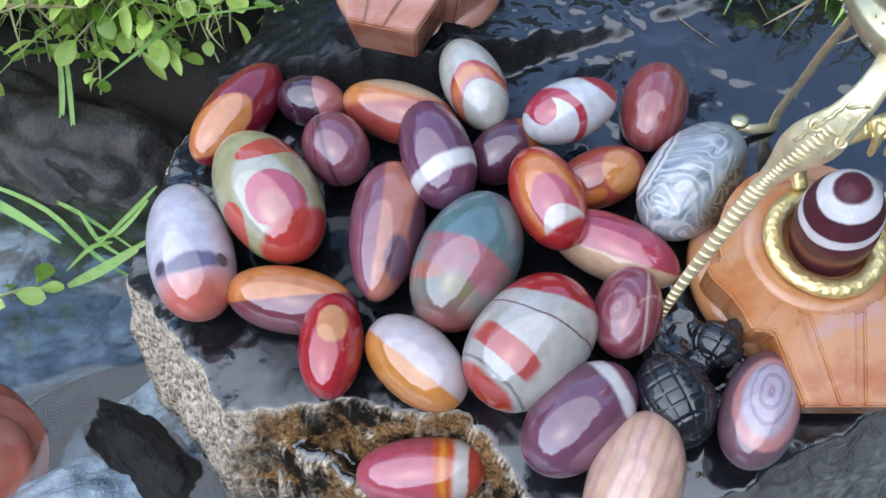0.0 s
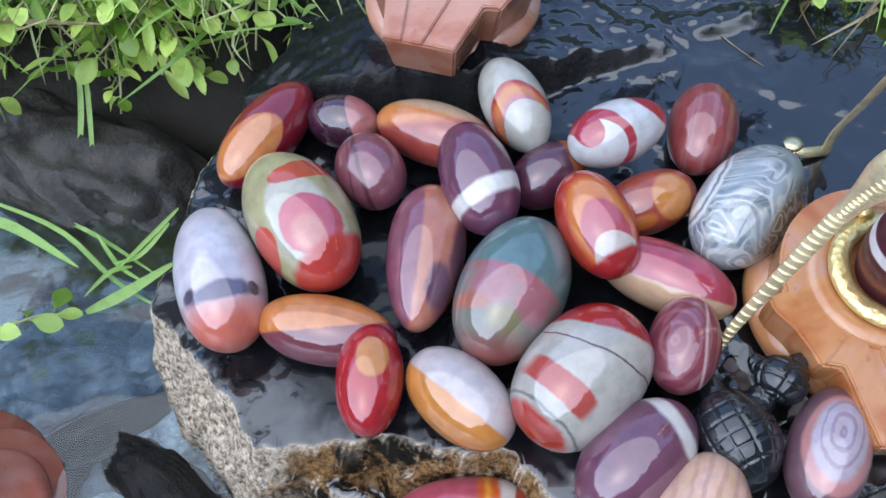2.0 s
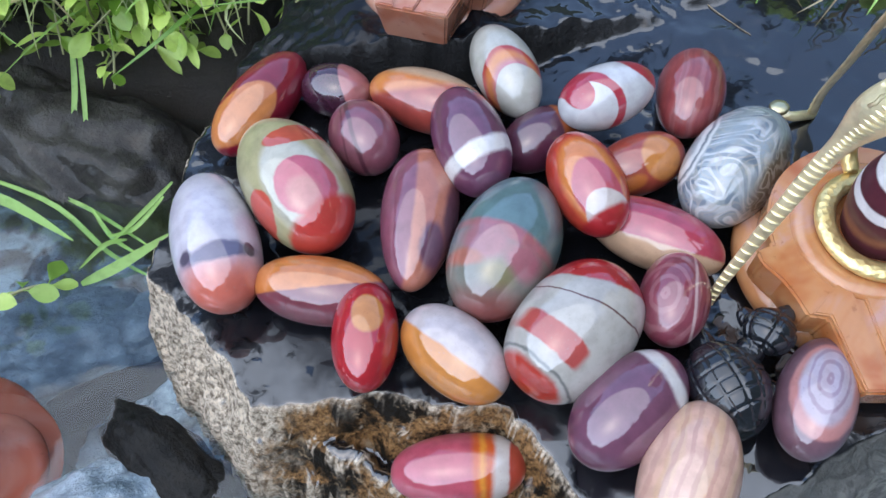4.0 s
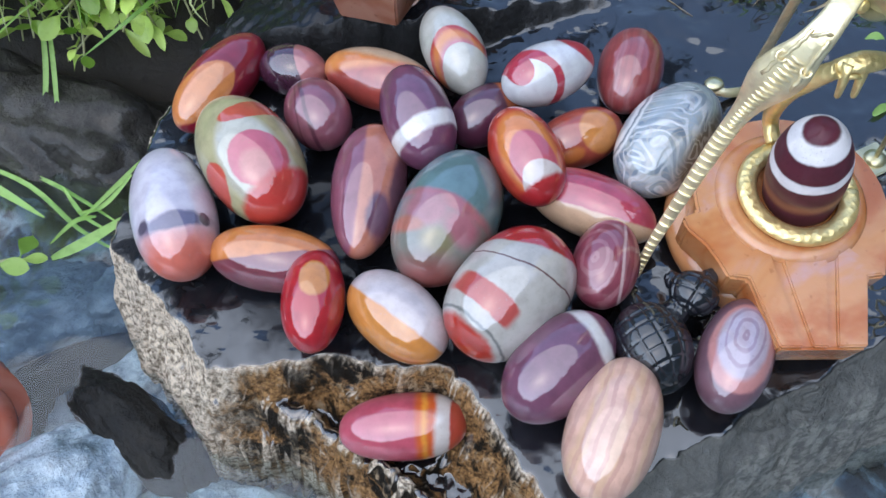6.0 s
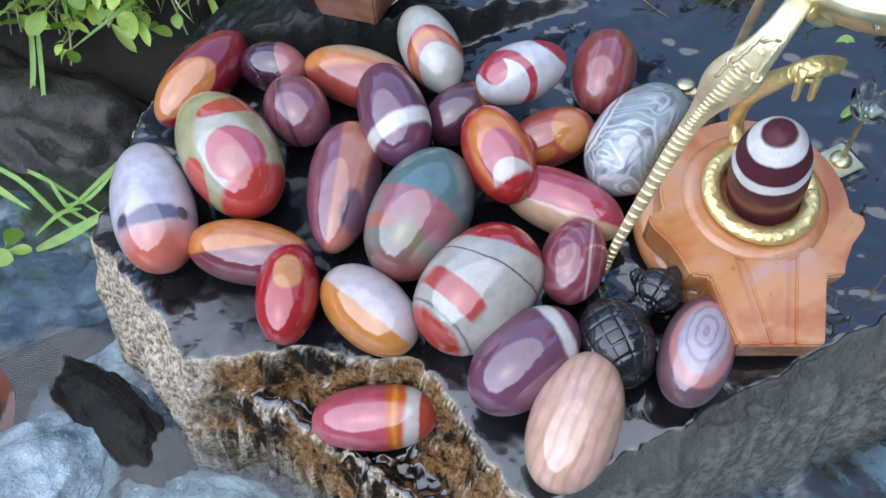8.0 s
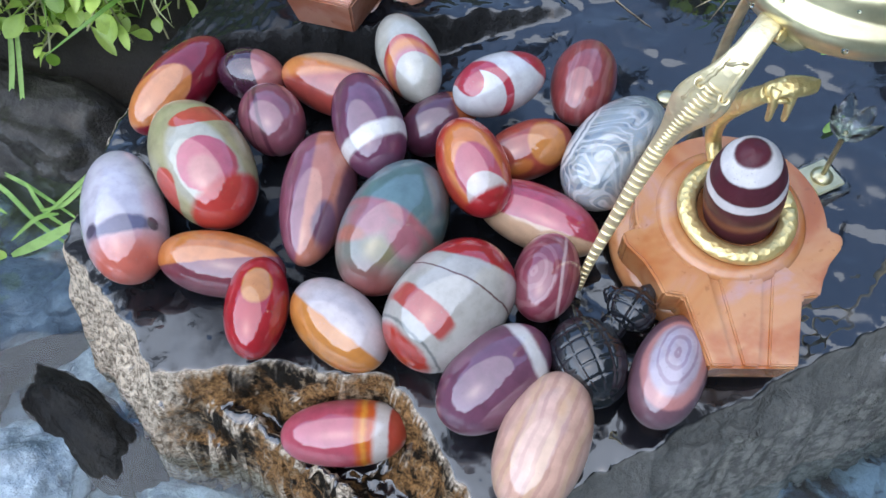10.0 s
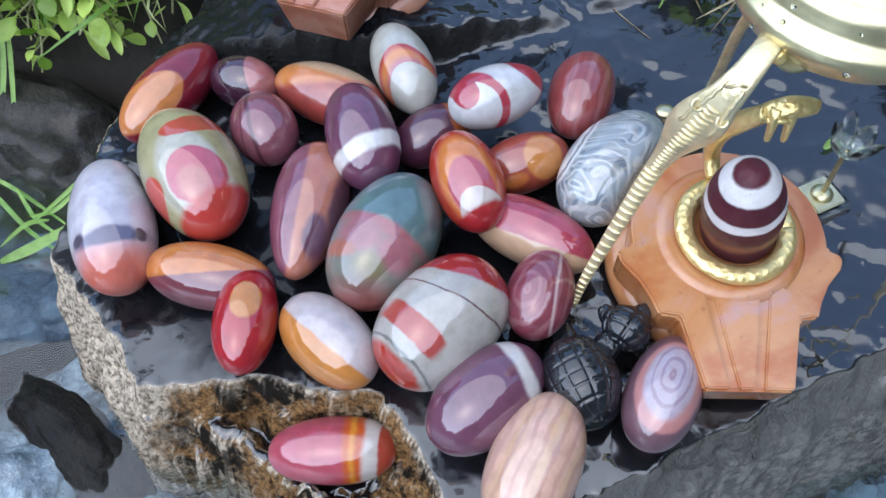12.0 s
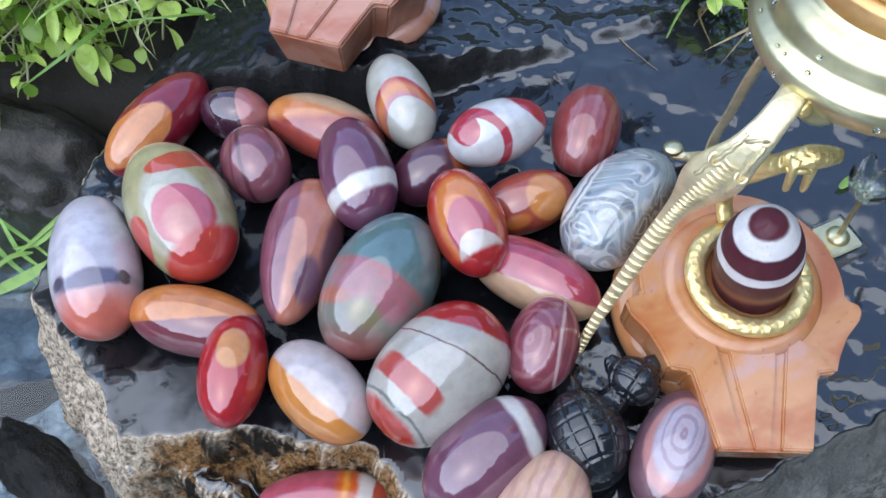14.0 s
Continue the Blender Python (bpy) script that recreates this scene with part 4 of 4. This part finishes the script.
def black_turtle():
    """One carved figure: ridged shell, neck, flippers and a ridged head."""
    verts, faces = [], []
    def add(shape, m):
        n = len(verts)
        verts.extend([m @ Vector(v) for v in shape[0]])
        faces.extend([tuple(i + n for i in f) for f in shape[1]])
    def blob(rx, ry, rz, ridges, deep, rings=40, around=64):
        v, f = [], []
        for j in range(rings + 1):
            t = math.pi * j / rings
            for i in range(around):
                a = 2 * math.pi * i / around
                p = Vector((math.sin(t) * math.cos(a), math.sin(t) * math.sin(a), math.cos(t)))
                cut = min(abs(math.sin(math.atan2(p.x, abs(p.z) + 0.15) * ridges * 0.55)), abs(math.sin(p.y * ridges * 0.8 + 0.5 * p.x * p.x + 0.6)))
                s = 1 - deep * max(0.0, 1 - cut / 0.34)
                v.append((rx * p.x * s, ry * p.y * s, rz * p.z * s))
        for j in range(rings):
            for i in range(around):
                k = (i + 1) % around
                f.append((j * around + i, (j + 1) * around + i, (j + 1) * around + k, j * around + k))
        return v, f
    add(blob(0.0155, 0.0185, 0.0155, 13, 0.05, 90, 140), pose(0, 0, 0.002, 0, 0, 20))
    add(blob(0.0175, 0.0195, 0.0050, 0.1, 0.0, 16, 40), pose(0, 0, -0.004, 0, 0, 20))
    add(blob(0.0105, 0.0095, 0.0085, 6, 0.12), pose(0.020, 0.021, 0.004, 10, 10, -35))
    add(blob(0.0060, 0.0085, 0.0058, 5, 0.12, 20, 32), pose(0.0115, 0.0145, 0.000, 0, 0, -35))
    add(blob(0.0045, 0.0065, 0.0030, 5, 0.12, 16, 24), pose(0.0255, 0.0255, 0.006, 10, 0, -50))
    add(blob(0.0045, 0.0065, 0.0030, 5, 0.12, 16, 24), pose(0.0140, 0.0270, 0.002, 10, 0, 30))
    add(blob(0.0060, 0.0110, 0.0030, 5, 0.05, 16, 24), pose(0.0180, -0.0020, -0.004, 0, 0, 60))
    add(blob(0.0060, 0.0110, 0.0030, 5, 0.05, 16, 24), pose(-0.0040, 0.0180, -0.004, 0, 0, 10))
    ob = new("turtle_figurine", mesh_of("turtle_figurine", verts, faces, BLACK))
    ob.matrix_basis = pose(0.0920, 0.1500, 0.002, 5, -6, 0)
    join = ob.modifiers.new("join", "REMESH")
    join.mode, join.voxel_size, join.use_smooth_shade = "VOXEL", 0.00042, True
    return tagged(ob, "glossy black carved stone turtle figurine on wet slate", "figurine")


black_turtle()


# ---- rocks in and beside the stream ----
def boulder(label, m, size, material, seed, rough=0.22, name="boulder"):
    bm = bmesh.new()
    bmesh.ops.create_icosphere(bm, subdivisions=5, radius=1.0)
    for v in bm.verts:
        p = v.co.copy()
        s = 1 + rough * noise.fractal(p * 1.1 + Vector((seed, 0, 0)), 0.8, 2.0, 3) + 0.05 * noise.fractal(p * 6 + Vector((0, seed, 0)), 0.8, 2.0, 4)
        q = Vector((abs(p.x) ** 0.9 * math.copysign(1, p.x), abs(p.y) ** 0.9 * math.copysign(1, p.y), abs(p.z) ** 0.8 * math.copysign(1, p.z)))
        v.co = Vector((q.x * size[0], q.y * size[1], q.z * size[2])) * s
    ob = new(name, mesh_from(bm, name, material, True))
    ob.matrix_basis = m
    return tagged(ob, label, "rock")


boulder("grey-brown wet rock under the overhanging weeds", pose(-0.235, 0.372, -0.110, 14, 8, -30), (0.095, 0.05, 0.05), BANK, 3)
boulder("dark mossy rock wedge standing in the stream", pose(-0.147, 0.163, -0.096, 0, 8, -38), (0.040, 0.017, 0.017), PEBBLE, 8)
boulder("pale bluish rock standing out of the shallow stream", pose(-0.182, 0.126, -0.104, 10, 0, 28), (0.044, 0.034, 0.026), PALE, 12)
# these two pale rocks also carry the water's light-blue sky reflections
boulder("pale blue flat rock and sky reflection in the clear stream water", pose(-0.152, 0.203, -0.112, 4, 0, 62), (0.040, 0.020, 0.014), PALE, 33)
boulder("pale blue flat rock and sky reflection sunk beside the slate", pose(-0.092, 0.118, -0.124, 0, 0, -14), (0.052, 0.022, 0.016), PALE, 52)
boulder("blue-grey rounded rock in the stream below the weeds", pose(-0.214, 0.238, -0.112, 4, 6, 20), (0.046, 0.034, 0.022), BLUISH, 17)
boulder("blue-grey rounded rock in the stream beside the slate", pose(-0.172, 0.246, -0.112, 0, -6, 50), (0.030, 0.022, 0.018), BLUISH, 21)
# added shape: a dark reflected strip on the water, built as rock
boulder("dark narrow shape added in the stream for a dark reflection", pose(-0.186, 0.200, -0.104, 0, 4, 30), (0.040, 0.011, 0.014), PEBBLE, 41)
boulder("dark low rock under the tipped carved base", pose(-0.222, 0.176, -0.118, 0, 4, 12), (0.034, 0.022, 0.018), PEBBLE, 47)
boulder("dark rounded rock in the gap beside the slate's edge", pose(-0.121, 0.150, -0.118, 0, 4, -60), (0.022, 0.012, 0.016), PEBBLE, 61)
# two added flat shapes give the water the blue of a mirrored sky
boulder("added blue-grey flat shape for sky reflection between wedge and slate", pose(-0.132, 0.178, -0.122, 0, 0, 40), (0.034, 0.022, 0.014), PALE, 71)
boulder("added blue-grey flat shape for sky reflection near the tipped base", pose(-0.196, 0.180, -0.124, 0, 0, -20), (0.036, 0.024, 0.014), BLUISH, 77)
boulder("grey-purple smooth stone under the stream water", pose(-0.034, 0.096, -0.112, 0, 0, 10), (0.036, 0.025, 0.02), BANK, 25, 0.08)


# ---- plants ----
def leaf_mesh(name, length, width, material, fold=0.25, curl=0.25):
    """A spoon-shaped leaf that narrows into its stalk."""
    verts, faces, n = [], [], 12
    for i in range(n + 1):
        f = i / n
        w = width * (0.07 + 0.93 * math.sin(math.pi * min(1.0, max(0.0, (f - 0.18) / 0.82)) ** 1.25) ** 0.75 if 0.18 < f < 1 else 0.07 if f <= 0.18 else 0.02)
        z = -curl * length * f * f + 0.05 * length * math.sin(f * 5)
        for s in (-1, -0.5, 0, 0.5, 1):
            verts.append((s * w / 2, f * length, z + abs(s) * fold * w / 2 + 0.03 * width * math.sin(9 * f + 3 * s)))
    for i in range(n):
        for j in range(4):
            faces.append((i * 5 + j, i * 5 + j + 1, (i + 1) * 5 + j + 1, (i + 1) * 5 + j))
    return mesh_of(name, verts, faces, material)


LEAVES = [leaf_mesh("leaf", 0.0180, 0.0130, LEAF), leaf_mesh("leaf", 0.0160, 0.0095, LEAF, 0.4, 0.4), leaf_mesh("leaf", 0.0210, 0.0105, LEAF, 0.2, -0.1),
          leaf_mesh("leaf", 0.0130, 0.0105, LEAF, 0.3, 0.5), leaf_mesh("leaf", 0.0230, 0.0060, LEAF, 0.5, 0.2), leaf_mesh("leaf", 0.0150, 0.0048, LEAF, 0.5, -0.3)]


def weed(root, tip, leaves, rng):
    """A creeping stem with opposite leaves."""
    a, b = Vector(root), Vector(tip)
    sag = Vector((rng.uniform(-0.02, 0.02), rng.uniform(-0.02, 0.01), rng.uniform(0.0, 0.03)))
    path = spline([a, a.lerp(b, 0.35) + sag, a.lerp(b, 0.7) + sag * 0.8, b], 14)
    ob = thing("weed", "green creeping weed with small oval leaves on the bank", "plant", Matrix.Translation(a), "weeds on the bank")
    local = [p - a for p in path]
    part("stem", mesh_of("stem", *tube(local, [0.0011 - 0.0005 * i / 14 for i in range(15)], 6), STEM), ob)
    for k in range(leaves):
        f = 0.25 + 0.75 * (k // 2 * 2 + 1) / leaves
        f = min(f, 1.0)
        i = min(13, int(f * 14))
        d = (local[i + 1] - local[i]).normalized()
        yaw = math.degrees(math.atan2(-d.x, d.y)) + (62 if k % 2 else -62) * rng.uniform(0.5, 1.2)
        part("leaf", rng.choice(LEAVES), ob, m=Matrix.Translation(local[i]) @ pose(0, 0, 0, rng.uniform(-30, 40), rng.uniform(-30, 30), yaw) @ Matrix.Scale(rng.uniform(0.7, 1.15), 4))
    return ob


rng = random.Random(5)
for k in range(52):
    x = rng.uniform(-0.33, -0.11)
    root = (x + rng.uniform(-0.03, 0.03), rng.uniform(0.41, 0.50), rng.uniform(-0.02, 0.02))
    edge = 0.370 + 0.10 * max(0, x + 0.20)
    tip = (x + rng.uniform(-0.03, 0.03), edge + rng.uniform(-0.008, 0.06), rng.uniform(-0.050, 0.035))
    weed(root, tip, rng.choice((6, 8, 8, 10)), rng)
for k in range(30):
    x = rng.uniform(-0.36, -0.12)
    edge = 0.370 + 0.10 * max(0, x + 0.20)
    weed((x + rng.uniform(-0.03, 0.03), edge + rng.uniform(0.06, 0.10), 0.0), (x, edge + rng.uniform(0.03, 0.10), rng.uniform(0.02, 0.060)), 8, rng)
for k in range(16):
    x = rng.uniform(-0.37, -0.25)
    weed((x, rng.uniform(0.42, 0.45), 0.0), (x + rng.uniform(-0.03, 0.03), rng.uniform(0.362, 0.40), rng.uniform(0.0, 0.055)), 8, rng)
for k in range(22):
    x = rng.uniform(0.172, 0.31)
    y = 0.396 - 0.42 * max(0, x - 0.20)
    weed((x, y + 0.05, 0.01), (x + rng.uniform(-0.02, 0.02), y + rng.uniform(-0.02, 0.03), rng.uniform(0.015, 0.04)), 6, rng)


def blades(name, count, place, material, label, seed):
    r = random.Random(seed)
    verts, faces = [], []
    for k in range(count):
        a, b, w = place(r)
        a, b = Vector(a), Vector(b)
        mid = a.lerp(b, 0.5) + Vector((r.uniform(-0.014, 0.014), r.uniform(-0.014, 0.014), r.uniform(0.0, 0.025)))
        path = spline([a, mid, b], 7)
        s = (b - a).cross(Vector((r.uniform(-0.4, 0.4), -0.6, 0.8))).normalized()
        n = len(verts)
        for i, p in enumerate(path):
            e = w * (1 - (i / 7) ** 2) / 2 + 0.0001
            verts += [p - s * e, p + Vector((0, 0.0002, -0.0003)), p + s * e]
        for i in range(7):
            q = n + i * 3
            faces += [(q, q + 1, q + 4, q + 3), (q + 1, q + 2, q + 5, q + 4)]
    return tagged(new(name, mesh_of(name, verts, faces, material)), label, "grass", kind="stuff")


def left_bank(r):
    x = r.uniform(-0.40, -0.08)
    a = (x, r.uniform(0.40, 0.53), r.uniform(-0.01, 0.03))
    return a, (x + r.uniform(-0.06, 0.06), a[1] + r.uniform(-0.055, 0.02), a[2] + r.uniform(-0.02, 0.06)), r.uniform(0.0015, 0.0032)


def right_bank(r):
    x = r.uniform(0.172, 0.34)
    a = (x, r.uniform(0.388, 0.455) - 0.42 * max(0, x - 0.20), r.uniform(0.014, 0.032))
    return a, (x + r.uniform(-0.05, 0.05), a[1] + r.uniform(-0.05, 0.02), a[2] + r.uniform(-0.008, 0.03)), r.uniform(0.0018, 0.0036)


blades("grass", 330, left_bank, BLADE, "bright green grass blades among the weeds on the bank", 3)
blades("dry_grass", 130, left_bank, STRAW, "dry straw-coloured stalks among the weeds", 4)
def fine_stems(r):
    x = r.uniform(-0.38, -0.10)
    y = 0.372 + 0.10 * max(0, x + 0.20) + r.uniform(0.0, 0.09)
    a = (x, y + 0.03, r.uniform(-0.01, 0.04))
    return a, (x + r.uniform(-0.05, 0.05), y - r.uniform(0.0, 0.015), a[2] + r.uniform(-0.04, 0.03)), r.uniform(0.0010, 0.0019)


PALESTEM = blade_material("pale_stalk", (0.34, 0.46, 0.14), (0.70, 0.74, 0.40))
def far_left(r):
    x = r.uniform(-0.38, -0.22)
    a = (x, r.uniform(0.385, 0.45), r.uniform(0.0, 0.03))
    return a, (x + r.uniform(-0.05, 0.05), a[1] + r.uniform(-0.04, 0.03), a[2] + r.uniform(0.015, 0.06)), r.uniform(0.002, 0.0042)


blades("grass", 200, far_left, BLADE, "long bright grass blades above the weeds", 21)
blades("weed_stalks", 330, fine_stems, PALESTEM, "pale green tangled stalks among the weeds", 11)
blades("grass", 260, right_bank, BLADE, "green grass tuft behind the slate", 6)
blades("dry_grass", 50, right_bank, STRAW, "dry straw-coloured stalks behind the slate", 7)


def one_blade(label, points, width, material, name="grass_blade"):
    path = spline(points, 14)
    verts, faces = [], []
    for i, p in enumerate(path):
        d = (path[min(i + 1, 14)] - path[max(i - 1, 0)]).normalized()
        s = d.cross(Vector((0, -0.6, 0.8))).normalized()
        e = width / 2 * math.sin(math.pi * min(0.97, 0.12 + 0.85 * i / 14)) + 0.0001
        verts += [p - s * e, p + Vector((0, 0.0003, -0.0005)), p + s * e]
    for i in range(14):
        q = i * 3
        faces += [(q, q + 1, q + 4, q + 3), (q + 1, q + 2, q + 5, q + 4)]
    return tagged(new(name, mesh_of(name, verts, faces, material)), label, "grass")


one_blade("long green grass blade trailing over the stream", [(-0.30, 0.345, -0.085), (-0.24, 0.318, -0.085), (-0.200, 0.285, -0.092), (-0.165, 0.262, -0.085)], 0.0030, BLADE)
one_blade("wet translucent green leaf at the slate's edge", [(-0.210, 0.262, -0.086), (-0.19, 0.272, -0.082), (-0.163, 0.290, -0.076)], 0.006, BLADE, "broad_leaf")
one_blade("broad green leaf floating on the stream", [(-0.30, 0.33, -0.084), (-0.265, 0.318, -0.083), (-0.222, 0.292, -0.086)], 0.006, BLADE, "broad_leaf")
weed((-0.28, 0.220, -0.086), (-0.222, 0.258, -0.082), 6, rng)
for path in ([(-0.236, 0.324, -0.085), (-0.217, 0.315, -0.088), (-0.176, 0.287, -0.088)], [(-0.217, 0.315, -0.085), (-0.201, 0.295, -0.088), (-0.183, 0.282, -0.086)],
             [(-0.193, 0.294, -0.088), (-0.203, 0.288, -0.085), (-0.214, 0.273, -0.087)], [(-0.170, 0.326, -0.075), (-0.186, 0.308, -0.082), (-0.201, 0.289, -0.086)],
             [(-0.173, 0.315, -0.075), (-0.189, 0.300, -0.085), (-0.203, 0.294, -0.085)]):
    one_blade("thin green grass blade fallen across the stream's edge", path, 0.0026, BLADE)
one_blade("hanging green grass blade under the weeds", [(-0.232, 0.400, -0.03), (-0.230, 0.375, -0.05), (-0.235, 0.345, -0.080)], 0.0035, BLADE)
one_blade("hanging green grass blade under the weeds", [(-0.228, 0.400, -0.03), (-0.224, 0.372, -0.05), (-0.222, 0.338, -0.080)], 0.0030, BLADE)
one_blade("orange-brown dry stalk lying across the weeds", [(-0.30, 0.378, 0.012), (-0.25, 0.377, 0.016), (-0.195, 0.380, 0.012)], 0.0030, STRAW, "dry_stalk")
one_blade("thin dry stem lying on the wet slate", [(0.1178, 0.3868, 0.0138), (0.1301, 0.3654, 0.0132), (0.1440, 0.3469, 0.0128)], 0.0004, STRAW, "dry_stalk")
one_blade("orange-brown dry stalk at the back of the slate", [(0.084, 0.424, 0.015), (0.100, 0.431, 0.018), (0.116, 0.438, 0.017)], 0.0022, STRAW, "dry_stalk")
one_blade("small green leaf lying on the wet slate behind the pot", [(0.216, 0.270, 0.014), (0.221, 0.273, 0.016), (0.229, 0.276, 0.013)], 0.004, BLADE, "fallen_leaf")
one_blade("small green leaf lying on the wet slate behind the pot", [(0.226, 0.318, 0.016), (0.231, 0.320, 0.020), (0.236, 0.317, 0.017)], 0.006, BLADE, "fallen_leaf")
